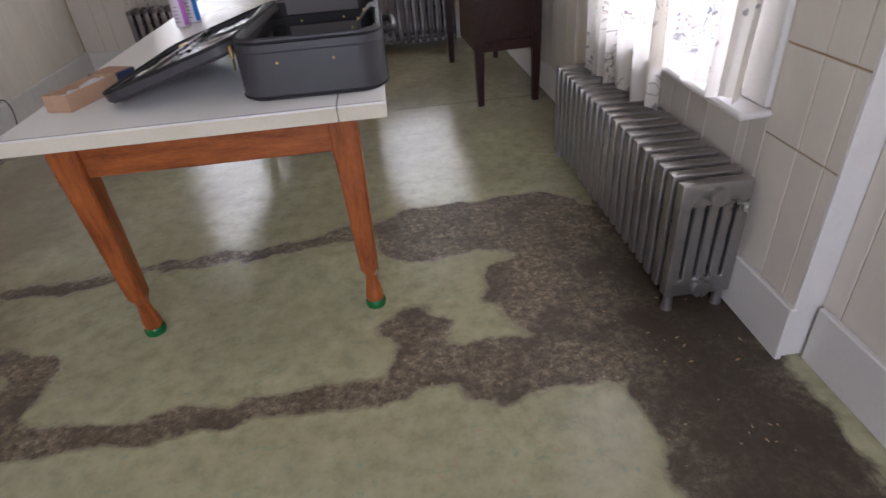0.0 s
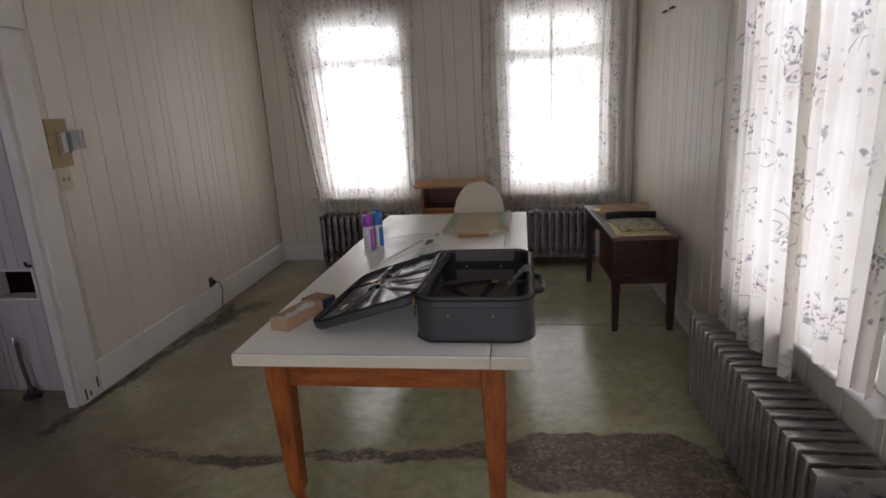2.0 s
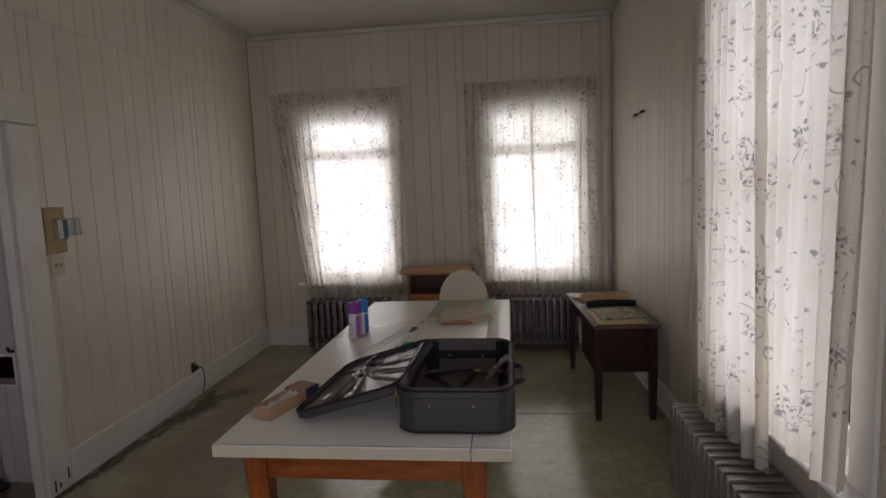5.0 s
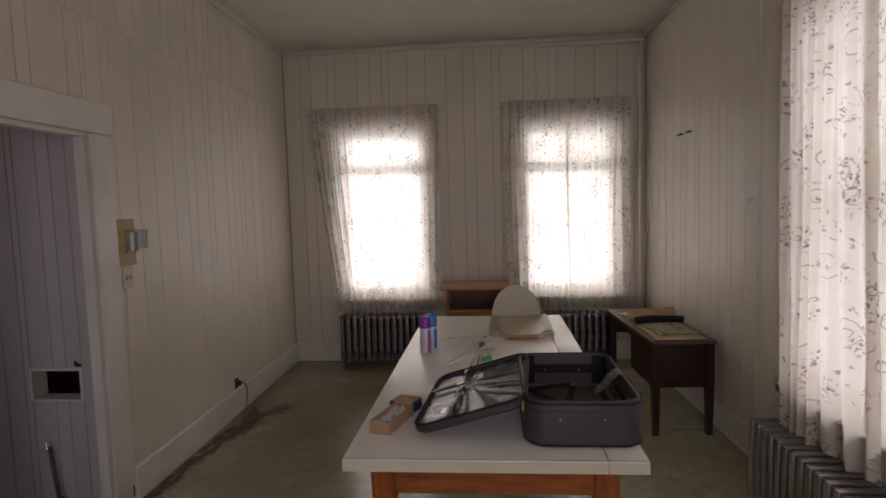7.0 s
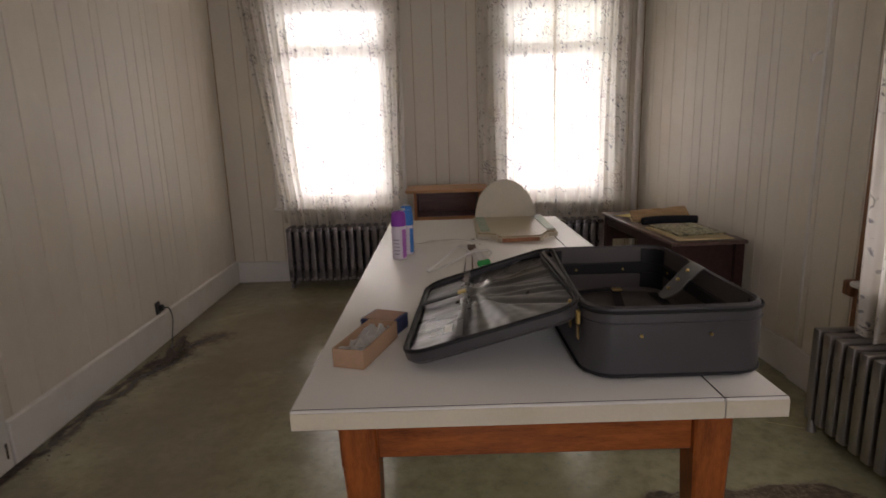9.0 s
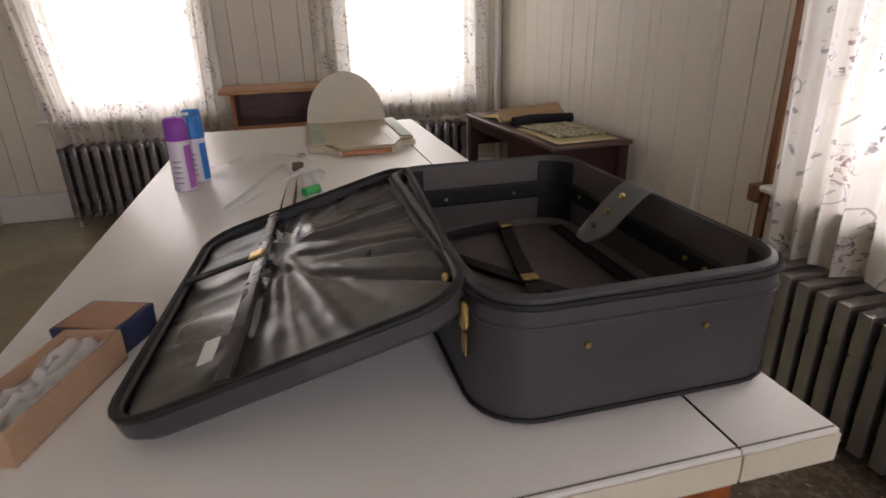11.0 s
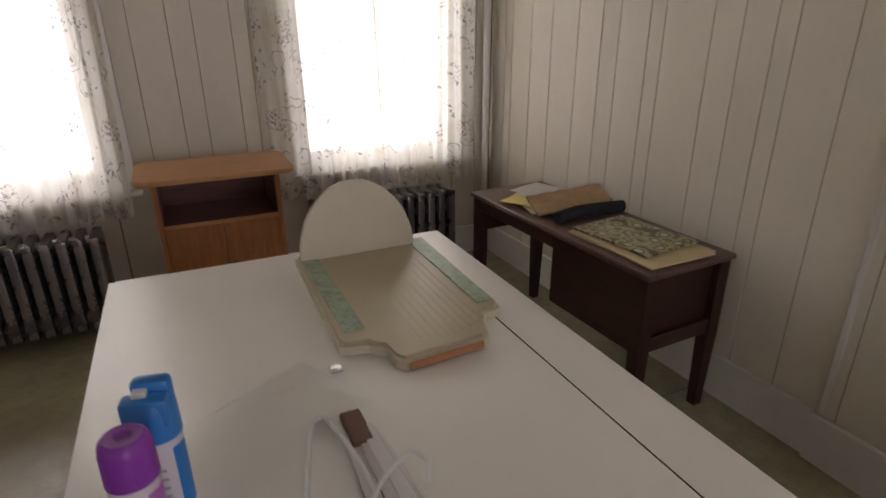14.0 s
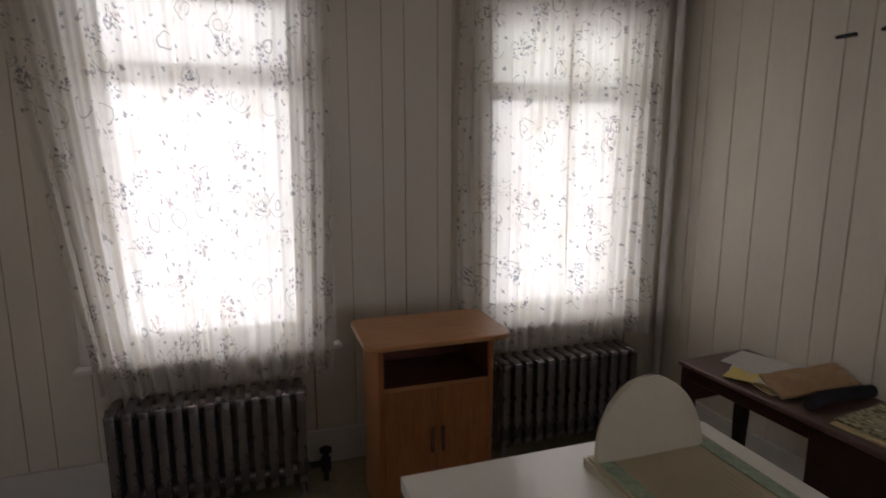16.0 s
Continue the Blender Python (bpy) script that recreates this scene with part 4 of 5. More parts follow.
def lid_shell(bm):
    q = [rounded(e, LW - e, e, LL - e, 0.07 - e) for e in (0.010, 0.0, 0.0, 0.006, 0.014)]
    rows = loft(bm, [at_z(q[0], LT), at_z(q[1], LT - 0.010), at_z(q[2], 0.004), at_z(q[3], -0.002), at_z(q[4], 0.004)], cap=False)
    bm.faces.new(rows[0])


def lid_lining(bm):
    nx, ny = 80, 110
    grid = {}
    for i in range(nx + 1):
        for j in range(ny + 1):
            u, v = 0.012 + (LW - 0.024) * i / nx, 0.012 + (LL - 0.024) * j / ny
            # folds fan out from the pocket's elastic towards the hinge
            du, dv = u - 0.275, v - 0.46
            r, a = math.hypot(du, dv), math.atan2(dv, du)
            if u < 0.29:
                fan = min(1, r * 7)
                z = 0.014 + 0.0028 * math.sin(26 * v + 7 * noise.noise((u * 5, v * 5, 0))) * math.exp(-((u - 0.285) / 0.035) ** 2)
                z += 0.013 * (0.35 - abs(noise.noise((a * 4.2, r * 1.4, 4)))) * fan + 0.005 * (0.3 - abs(noise.noise((a * 9, r * 2.4, 6)))) * fan
                # long folds drawn from the elastic down to the hinge, and the slack pouch above them
                for k, off in enumerate((0.02, 0.12, 0.19, 0.30)):
                    line = v - (0.06 + off + (0.95 - 0.6 * k / 3) * u)
                    z += (0.010, 0.007, 0.008, 0.006)[k] * math.exp(-(line / 0.013) ** 2) * min(1, (0.29 - u) * 9)
                z -= 0.009 * math.exp(-((u - 0.225) / 0.034) ** 2 - ((v - 0.50 - 0.5 * (u - 0.225)) / 0.05) ** 2)
                z += 0.007 * math.exp(-((u - 0.258) / 0.018) ** 2 - ((v - 0.50) / 0.07) ** 2)
                z += 0.0012 * noise.noise((u * 40, v * 30, 2))
            else:
                z = 0.012 + 0.006 * noise.noise((u * 7, v * 16, 3)) + 0.001 * noise.noise((u * 25, v * 40, 2))
            grid[i, j] = bm.verts.new((u, v, 0.016 + 0.014 * math.tanh((z - 0.016) / 0.014)))
    for i in range(nx):
        for j in range(ny):
            u, v = LW * (i + 0.5) / nx, LL * (j + 0.5) / ny
            cx, cy = min(max(u, 0.07), LW - 0.07), min(max(v, 0.07), LL - 0.07)
            if math.hypot(u - cx, v - cy) < 0.068:
                bm.faces.new((grid[i, j], grid[i + 1, j], grid[i + 1, j + 1], grid[i, j + 1]))
    bmesh.ops.delete(bm, geom=[w for w in bm.verts if not w.link_faces], context='VERTS')


def lid_rim(bm):
    pts = [Vector((x, y, 0.0)) for x, y in rounded(0.004, LW - 0.004, 0.004, LL - 0.004, 0.068)]
    tube(bm, pts + [pts[0]], 0.006, 8)


lid = part("lid", lid_bm(lid_shell), CASE, case, "charcoal lid hinged open, leaning on the tabletop")
part("lid_lining", lid_bm(lid_lining), LINING, lid, "wrinkled shiny black lining with a gathered pocket")
part("rim", lid_bm(lid_rim), STRAP, lid)
part("pocket_edge", lid_bm(lambda bm: box(bm, 0.290, 0.312, 0.015, LL - 0.015, -0.006, 0.004, 0.004, 2)), LINING, lid, "dark satin band across the pocket")
part("lid_strap", lid_bm(lambda bm: box(bm, 0.31, LW - 0.01, 0.385, 0.41, -0.006, -0.001, 0.002)), STRAP, lid)
part("lid_buckle", lid_bm(lambda bm: box(bm, 0.295, 0.322, 0.382, 0.413, -0.010, -0.004, 0.003)), BRASS, lid, "brass buckle on the strap")
part("care_tag", lid_bm(lambda bm: box(bm, 0.322, 0.342, 0.07, 0.125, -0.006, -0.004)), WHITE_PLASTIC, lid, "small white sewn tag")


# ---- small things on the table ----
def open_box(name, cx, cy, w, d, h, turn, material, label, fill=None):
    m = Matrix.Translation((cx, cy, TZ + 0.001)) @ Matrix.Rotation(radians(turn), 4, 'Z')
    b = thing(name, (cx, cy, TZ), label, "box")
    t = 0.004
    bm = bmesh.new()
    box(bm, -w / 2, w / 2, -d / 2, d / 2, 0, t, 0.001, m=m)
    part("bottom", bm, material, b)
    for a in ((-w / 2, -w / 2 + t, -d / 2, d / 2), (w / 2 - t, w / 2, -d / 2, d / 2), (-w / 2 + t, w / 2 - t, -d / 2, -d / 2 + t), (-w / 2 + t, w / 2 - t, d / 2 - t, d / 2)):
        bm = bmesh.new()
        box(bm, *a, t, h, 0.001, m=m)
        part("side", bm, material, b)
    if fill:
        bm = bmesh.new()
        nx = 14
        g = [[bm.verts.new(m @ Vector((-w / 2 + t + (w - 2 * t) * i / nx, -d / 2 + t + (d - 2 * t) * j / nx, h * 0.62 + 0.02 * noise.noise((i * 0.5, j * 0.6, cx * 9))))) for j in range(nx + 1)] for i in range(nx + 1)]
        for i in range(nx):
            for j in range(nx):
                bm.faces.new((g[i][j], g[i + 1][j], g[i + 1][j + 1], g[i][j + 1]))
        part("crumpled_paper", bm, fill, b)
    return b


open_box("small_box", -0.83, 2.605, 0.085, 0.225, 0.05, -17, CARD, "small open cardboard box with crumpled paper inside", PAPERISH)
navy_box = open_box("small_box", -0.798, 2.765, 0.105, 0.095, 0.040, -22, NAVY, "small navy card box with a worn brown lid", None)
bm = bmesh.new()
box(bm, -0.0535, 0.0535, -0.0485, 0.0485, 0.033, 0.046, 0.003, 2, m=Matrix.Translation((-0.798, 2.765, TZ + 0.001)) @ Matrix.Rotation(radians(-22), 4, 'Z'))
part("lid", bm, NAVY, navy_box, "navy card lid")
bm = bmesh.new()
box(bm, -0.047, 0.047, -0.042, 0.042, 0.0455, 0.0475, 0.0006, m=Matrix.Translation((-0.798, 2.765, TZ + 0.001)) @ Matrix.Rotation(radians(-22), 4, 'Z'))
part("lid_panel", bm, TAN_LID, navy_box, "worn tan panel on the lid")


def spray_can(x, y, body, cap, ink, label, h):
    c = thing("spray_can", (x, y, TZ), label, "spray can", "cans on the table")
    bm = bmesh.new()
    lathe(bm, x, y, [(TZ + 0.001, 0.029), (TZ + 0.004, 0.033), (TZ + 0.008, 0.032), (TZ + h - 0.075, 0.032), (TZ + h - 0.065, 0.030)], 28)
    part("body", bm, body, c)
    bm = bmesh.new()
    lathe(bm, x, y, [(TZ + h - 0.066, 0.0335), (TZ + h - 0.02, 0.0325), (TZ + h - 0.006, 0.030), (TZ + h, 0.024), (TZ + h - 0.001, 0.012), (TZ + h - 0.006, 0.009)], 28)
    part("cap", bm, cap, c)

    def patch(name, a0, a1, z0, z1, m):
        bm = bmesh.new()
        k = 10
        lo = [bm.verts.new((x + 0.0326 * math.cos(radians(a0 + (a1 - a0) * i / k)), y + 0.0326 * math.sin(radians(a0 + (a1 - a0) * i / k)), TZ + z0)) for i in range(k + 1)]
        hi = [bm.verts.new((v.co.x, v.co.y, TZ + z1)) for v in lo]
        for i in range(k):
            bm.faces.new((lo[i], lo[i + 1], hi[i + 1], hi[i]))
        part(name, bm, m, c)
    patch("stripe", -60, -10, 0.01, h - 0.08, ink)
    for k in range(5):
        patch("print_line", -130, -85, 0.025 + k * 0.016, 0.030 + k * 0.016, INK)
    patch("stripe", 120, 200, 0.01, h - 0.08, ink)
    return c


spray_can(-0.82, 3.70, LABEL, PURPLE, MAUVE, "aerosol can with purple cap and pale mauve label", 0.218)
blue_can = spray_can(-0.792, 3.800, LABEL, BLUE, BLUE, "blue and white can with a blue trigger cap", 0.205)
bm = bmesh.new()
ZT = TZ + 0.205
CM = Matrix.Translation((-0.792, 3.800, 0)) @ Matrix.Rotation(radians(-12), 4, 'Z')
box(bm, -0.038, 0.026, -0.027, 0.004, ZT - 0.045, ZT + 0.004, 0.006, 2, m=CM)
box(bm, -0.028, 0.027, 0.000, 0.028, ZT - 0.045, ZT + 0.020, 0.009, 2, m=CM)
part("trigger", bm, BLUE, blue_can, "blocky blue trigger cap")
part("nozzle", bx(-0.022, -0.002, -0.014, 0.002, ZT + 0.003, ZT + 0.012, 0.002, m=CM), WHITE_PLASTIC, blue_can, "small pale nozzle")

# plastic bag
bm = bmesh.new()
nx, ny = 36, 28
BM = Matrix.Translation((-0.62, 3.93, TZ)) @ Matrix.Rotation(radians(30), 4, 'Z')
g = [[bm.verts.new(BM @ Vector((-0.17 + 0.34 * i / nx, -0.115 + 0.23 * j / ny, 0.004 + 0.022 * max(0, math.sin(math.pi * i / nx) * math.sin(math.pi * j / ny)) ** 0.5 + 0.010 * noise.noise((i * 0.3, j * 0.22, 5)) * math.sin(math.pi * i / nx)))) for j in range(ny + 1)] for i in range(nx + 1)]
for i in range(nx):
    for j in range(ny):
        bm.faces.new((g[i][j], g[i + 1][j], g[i + 1][j + 1], g[i][j + 1]))
for v in bm.verts:
    v.co.z = max(v.co.z, TZ + 0.0015)
bag = single("plastic_bag", bm, CLEAR, "clear empty plastic bag lying flat on the table", "bag")
bag.visible_shadow = False
clip = bx(-0.482, -0.455, 4.035, 4.055, TZ + 0.002, TZ + 0.014, 0.003)
single("foil_clip", clip, CHROME, "tiny crumpled metal clip on the table", "clip")

# bundle of slats and a hanger
slats = thing("slat_bundle", (-0.482, 3.50, TZ), "bundle of thin white plastic slats lying on the table", "slats")
for x, w, long, ang, z, m in ((-0.504, 0.009, 0.84, -4.6, 0.0, SEAM), (-0.498, 0.026, 0.80, -3.3, 0.004, PINKISH), (-0.490, 0.014, 0.84, -2.6, 0.0, BROWN_CARD), (-0.480, 0.022, 0.80, -0.6, 0.008, PINKISH),
                              (-0.472, 0.010, 0.50, 1.6, 0.002, BROWN_CARD), (-0.470, 0.024, 0.78, 2.4, 0.012, WHITE_PLASTIC), (-0.462, 0.014, 0.80, 4.2, 0.005, PINKISH), (-0.455, 0.010, 0.77, 6.0, 0.003, WHITE_PLASTIC)):
    bm = bmesh.new()
    box(bm, -w / 2, w / 2, -long, 0, TZ + 0.001 + z, TZ + 0.005 + z, 0.0012, m=Matrix.Translation((x, 3.835, 0)) @ Matrix.Rotation(radians(ang), 4, 'Z'))
    part("slat", bm, m, slats)
part("brown_end", bx(-0.505, -0.466, 3.79, 3.885, TZ + 0.001, TZ + 0.018, 0.003), BROWN_CARD, slats, "brown wooden end piece")
bm = bmesh.new()
tube(bm, [(-0.475, 3.455, TZ + 0.024), (-0.435, 3.488, TZ + 0.024)], 0.013, 12)
part("clip", bm, GREEN, slats, "bright green plastic clip")
bm = bmesh.new()
tube(bm, arc([(-0.690, 3.432, TZ + 0.006), (-0.620, 3.650, TZ + 0.006), (-0.566, 3.858, TZ + 0.006), (-0.548, 3.895, TZ + 0.007), (-0.528, 3.885, TZ + 0.009), (-0.512, 3.78, TZ + 0.018), (-0.504, 3.665, TZ + 0.022)]), 0.0044, 8)
tube(bm, arc([(-0.690, 3.432, TZ + 0.006), (-0.672, 3.428, TZ + 0.006), (-0.600, 3.530, TZ + 0.010), (-0.504, 3.665, TZ + 0.024), (-0.450, 3.712, TZ + 0.024), (-0.420, 3.724, TZ + 0.022), (-0.404, 3.700, TZ + 0.016), (-0.418, 3.664, TZ + 0.010)]), 0.0044, 8)
single("clothes_hanger", bm, WHITE_PLASTIC, "white plastic clothes hanger lying across the slats", "hanger")

# stepped board with a half-round back
stand = thing("display_board", (-0.24, 4.36, TZ), "cream stepped board with an upright half-round back", "board")


def plate(bm, outline, z0, z1):
    loft(bm, [[(x, y, z) for x, y in outline] for z in (z0, z1)])


BX0, BX1, BYF, BYN = -0.432, -0.004, 4.67, 4.10
base = [(BX0, BYF), (-0.446, 4.112), (-0.436, 4.098), (-0.380, 4.086), (-0.372, 4.072), (-0.350, 4.052), (-0.345, 4.000), (-0.330, 3.980),
        (-0.128, 3.996), (-0.112, 4.012), (-0.088, 4.080), (-0.066, 4.108), (-0.030, 4.112), (-0.016, 4.126), (BX1, BYF)]
bm = bmesh.new()
plate(bm, base, TZ + 0.001, TZ + 0.022)
part("base", bm, CREAM, stand, smooth=False)
mid = [(-0.23 + (x + 0.23) * 0.965, 4.37 + (y - 4.37) * 0.965) for x, y in base]
bm = bmesh.new()
plate(bm, mid, TZ + 0.0225, TZ + 0.032)
part("face", bm, SPECKLE, stand, "speckled tan face", smooth=False)
for a, b in ((-0.422, -0.372), (-0.072, -0.024)):
    bm = bmesh.new()
    box(bm, a, b, BYN + 0.045, BYF - 0.03, TZ + 0.0325, TZ + 0.036, 0.001)
    part("stripe", bm, CELADON, stand, "pale green stripe")
bm = bmesh.new()
for k in range(9):
    x = -0.270 + k * 0.021
    box(bm, x, x + 0.012, BYN - 0.07 + 0.008 * abs(k - 3), BYN + 0.16 + 0.03 * k, TZ + 0.0318, TZ + 0.0328, 0.0004)
part("ribs", bm, SPECKLE, stand)
bm = bmesh.new()
box(bm, -0.325, -0.135, -0.006, 0.0, TZ + 0.004, TZ + 0.024, 0.002, m=Matrix.Translation((-0.23, 3.986, 0)) @ Matrix.Rotation(radians(4.5), 4, 'Z') @ Matrix.Translation((0.23, 0, 0)))
part("edge", bm, TERRA, stand, "bare terracotta-coloured front edge")
bm = bmesh.new()
half = [(-0.5, 0.0)] + [(0.5 * math.cos(math.pi - math.pi * i / 28), 1.0 * math.sin(math.pi * i / 28)) for i in range(29)] + [(0.5, 0.0)]
rows = []
for y in (4.61, 4.612, 4.632, 4.634):
    e = 0.96 if y in (4.61, 4.634) else 1.0
    rows.append([(-0.24 + 0.365 * px * e, y + 0.05 * max(pz, 0) * 0.6, TZ + 0.033 + 0.225 * (pz if pz <= 0 else pz * e)) for px, pz in half[1:-1]])
loft(bm, rows)
part("back", bm, CREAM, stand, "upright half-round cream back")

# ---- desk by the wall ----
DM = Matrix.Translation((0.845, 4.88, 0)) @ Matrix.Rotation(radians(2.7), 4, 'Z')
desk = thing("writing_desk", (0.845, 4.88, 0), "narrow dark stained wooden desk against the wall", "desk")
DW, DL, DZ = 0.445, 1.19, 0.668


def dbox(*a, bevel=0.004):
    return bx(*a, bevel=bevel, m=DM)


part("desktop", dbox(-DW / 2, DW / 2, -DL / 2, DL / 2, DZ - 0.022, DZ, bevel=0.005), DESKTOP, desk, "dull brown wooden top")
for sx in (-1, 1):
    for sy in (-1, 1):
        bm = bmesh.new()
        cx, cy = sx * (DW / 2 - 0.04), sy * (DL / 2 - 0.04)
        loft(bm, [[(*(DM @ Vector((cx + px * h, cy + py * h, z))),) for px, py in ((1, -1), (1, 1), (-1, 1), (-1, -1))] for z, h in ((0.0, 0.019), (0.33, 0.026), (DZ - 0.023, 0.026))])
        part("leg", bm, DARKWOOD, desk, smooth=False)
part("cabinet_box", dbox(-DW / 2 + 0.016, DW / 2 - 0.016, -DL / 2 + 0.045, -0.06, 0.34, DZ - 0.023), DARKWOOD, desk)
part("end_rail", dbox(-DW / 2 + 0.06, DW / 2 - 0.06, -DL / 2 + 0.022, -DL / 2 + 0.044, 0.34, 0.40), DARKWOOD, desk)
part("side_rail", dbox(-DW / 2 + 0.02, -DW / 2 + 0.04, -0.058, DL / 2 - 0.04, DZ - 0.085, DZ - 0.023), DARKWOOD, desk)
part("side_rail", dbox(DW / 2 - 0.04, DW / 2 - 0.02, -0.058, DL / 2 - 0.04, DZ - 0.085, DZ - 0.023), DARKWOOD, desk)
part("end_panel", dbox(-DW / 2 + 0.04, DW / 2 - 0.04, DL / 2 - 0.05, DL / 2 - 0.03, DZ - 0.20, DZ - 0.023), DARKWOOD, desk)


def sheet(name, x, y, w, d, z, t, turn, m, label, cat, wave=0.0):
    bm = bmesh.new()
    mm = Matrix.Translation((x, y, DZ + z)) @ Matrix.Rotation(radians(turn), 4, 'Z')
    k = 12
    lo = [[mm @ Vector((-w / 2 + w * i / k, -d / 2 + d * j / k, 0.0005 + wave * (0.5 + 0.5 * math.sin(2.2 * i / k + 4 * j / k)))) for j in range(k + 1)] for i in range(k + 1)]
    top = [[bm.verts.new(p + Vector((0, 0, t))) for p in r] for r in lo]
    bot = [[bm.verts.new(p) for p in r] for r in lo]
    for i in range(k):
        for j in range(k):
            bm.faces.new((top[i][j], top[i + 1][j], top[i + 1][j + 1], top[i][j + 1]))
            bm.faces.new((bot[i][j], bot[i][j + 1], bot[i + 1][j + 1], bot[i + 1][j]))
    for i in range(k):
        bm.faces.new((top[i][0], bot[i][0], bot[i + 1][0], top[i + 1][0]))
        bm.faces.new((top[i][k], top[i + 1][k], bot[i + 1][k], bot[i][k]))
        bm.faces.new((top[0][i], top[0][i + 1], bot[0][i + 1], bot[0][i]))
        bm.faces.new((top[k][i], bot[k][i], bot[k][i + 1], top[k][i + 1]))
    return single(name, bm, m, label, cat)


def mat_print():
    m, n, l, b = nodes_of("leafy_print")
    pos = n.new("ShaderNodeTexCoord").outputs["Object"]
    v = n.new("ShaderNodeTexVoronoi")
    v.inputs["Scale"].default_value = 17
    w = n.new("ShaderNodeTexNoise")
    w.inputs["Scale"].default_value = 18
    l.new(pos, w.inputs["Vector"])
    l.new(vec_of(n, l, 'ADD', pos, vec_of(n, l, 'MULTIPLY', w.outputs["Color"], (0.05, 0.05, 0.05))), v.inputs["Vector"])
    l.new(ramp_of(n, l, v.outputs["Distance"], [(0.16, (0.62, 0.57, 0.44)), (0.28, (0.42, 0.40, 0.27)), (0.38, (0.07, 0.085, 0.04)), (0.52, (0.48, 0.42, 0.25)), (0.75, (0.10, 0.10, 0.05))]), b.inputs["Base Color"])
    b.inputs["Roughness"].default_value = 0.45
    return m


LEAFY = mat_print()
sheet("place_mat", 0.855, 4.550, 0.33, 0.44, 0.000, 0.005, 4, YELLOWED, "yellowed mat under a leafy patterned mat", "mat")
sheet("place_mat", 0.840, 4.520, 0.31, 0.42, 0.006, 0.005, 1, YELLOWED, "yellowed mat in a stack on the desk", "mat")
sheet("place_mat", 0.855, 4.580, 0.29, 0.38, 0.012, 0.008, 6, LEAFY, "green and cream leafy patterned mat on the desk", "mat", 0.006)
sheet("paper_sheet", 0.925, 5.300, 0.22, 0.26, 0.000, 0.004, 20, PAPERISH, "loose white papers on the desk", "paper")
sheet("paper_sheet", 0.785, 5.120, 0.18, 0.26, 0.000, 0.006, -12, YELLOWED, "yellowed papers on the desk", "paper")
sheet("paper_sheet", 0.825, 5.100, 0.16, 0.22, 0.008, 0.004, 15, PAPERISH, "loose creased paper on the desk", "paper", 0.008)
sheet("paper_sheet", 0.885, 5.225, 0.20, 0.27, 0.006, 0.003, 34, PAPERISH, "loose white papers fanned on the desk", "paper", 0.006)
sheet("paper_sheet", 0.735, 5.165, 0.15, 0.20, 0.008, 0.003, 28, YELLOW_SHEET, "bright yellow sheet among the papers", "paper", 0.006)
sheet("paper_sheet", 0.800, 5.060, 0.20, 0.15, 0.014, 0.004, 9, CREAM, "cream paper under the tan folder", "paper", 0.006)
bm = bmesh.new()
tube(bm, arc([(0.695, 4.862, DZ + 0.026), (0.815, 4.882, DZ + 0.032), (0.945, 4.882, DZ + 0.030), (1.055, 4.872, DZ + 0.028)]), 0.026, 14)
single("cloth_roll", bm, CLOTH_BLACK, "rolled black cloth lying on the desk", "cloth")
bm = bmesh.new()
FM = Matrix.Translation((0.845, 4.985, DZ + 0.050)) @ Matrix.Rotation(radians(-8), 4, 'Y') @ Matrix.Rotation(radians(16), 4, 'X') @ Matrix.Rotation(radians(-10), 4, 'Z')
k = 16
top = [[FM @ Vector((-0.18 + 0.36 * i / k, -0.07 + 0.14 * j / k + 0.008 * noise.noise((i * 0.5, 0, 3)), 0.012 * noise.noise((i * 0.35, j * 0.3, 8)))) for j in range(k + 1)] for i in range(k + 1)]
hi = [[bm.verts.new(p + Vector((0, 0, 0.012))) for p in r] for r in top]
lo = [[bm.verts.new(p) for p in r] for r in top]
for i in range(k):
    for j in range(k):
        bm.faces.new((hi[i][j], hi[i + 1][j], hi[i + 1][j + 1], hi[i][j + 1]))
        bm.faces.new((lo[i][j], lo[i][j + 1], lo[i + 1][j + 1], lo[i + 1][j]))
    bm.faces.new((hi[i][0], lo[i][0], lo[i + 1][0], hi[i + 1][0]))
    bm.faces.new((hi[i][k], hi[i + 1][k], lo[i + 1][k], lo[i][k]))
    bm.faces.new((hi[0][i], hi[0][i + 1], lo[0][i + 1], lo[0][i]))
    bm.faces.new((hi[k][i], lo[k][i], lo[k][i + 1], hi[k][i + 1]))
single("folder", bm, TAN_CARD, "creased tan card folder leaning on black cloth", "folder")

# ---- small cabinet between the windows ----
CX0, CX1, CY0, CY1, CZ = -0.845, -0.315, 5.60, 5.95, 0.848
cab = thing("cabinet", ((CX0 + CX1) / 2, (CY0 + CY1) / 2, 0), "small honey-coloured wooden cabinet with an open shelf", "cabinet")
bm = bmesh.new()
out = rounded(CX0 - 0.065, CX1 + 0.065, CY0 - 0.075, CY1 + 0.0, 0.06, 5)
loft(bm, [at_z(rounded(CX0 - 0.062, CX1 + 0.062, CY0 - 0.072, CY1, 0.058, 5), CZ - 0.001), at_z(out, CZ + 0.003), at_z(out, CZ + 0.018), at_z(rounded(CX0 - 0.061, CX1 + 0.061, CY0 - 0.071, CY1 - 0.002, 0.058, 5), CZ + 0.022)])
part("top", bm, HONEY, cab, "overhanging top with rounded corners", smooth=False)
for a, b in ((CX0, CX0 + 0.022), (CX1 - 0.022, CX1)):
    part("side", bx(a, b, CY0, CY1, 0.0, CZ - 0.002, 0.002), HONEY_V, cab)
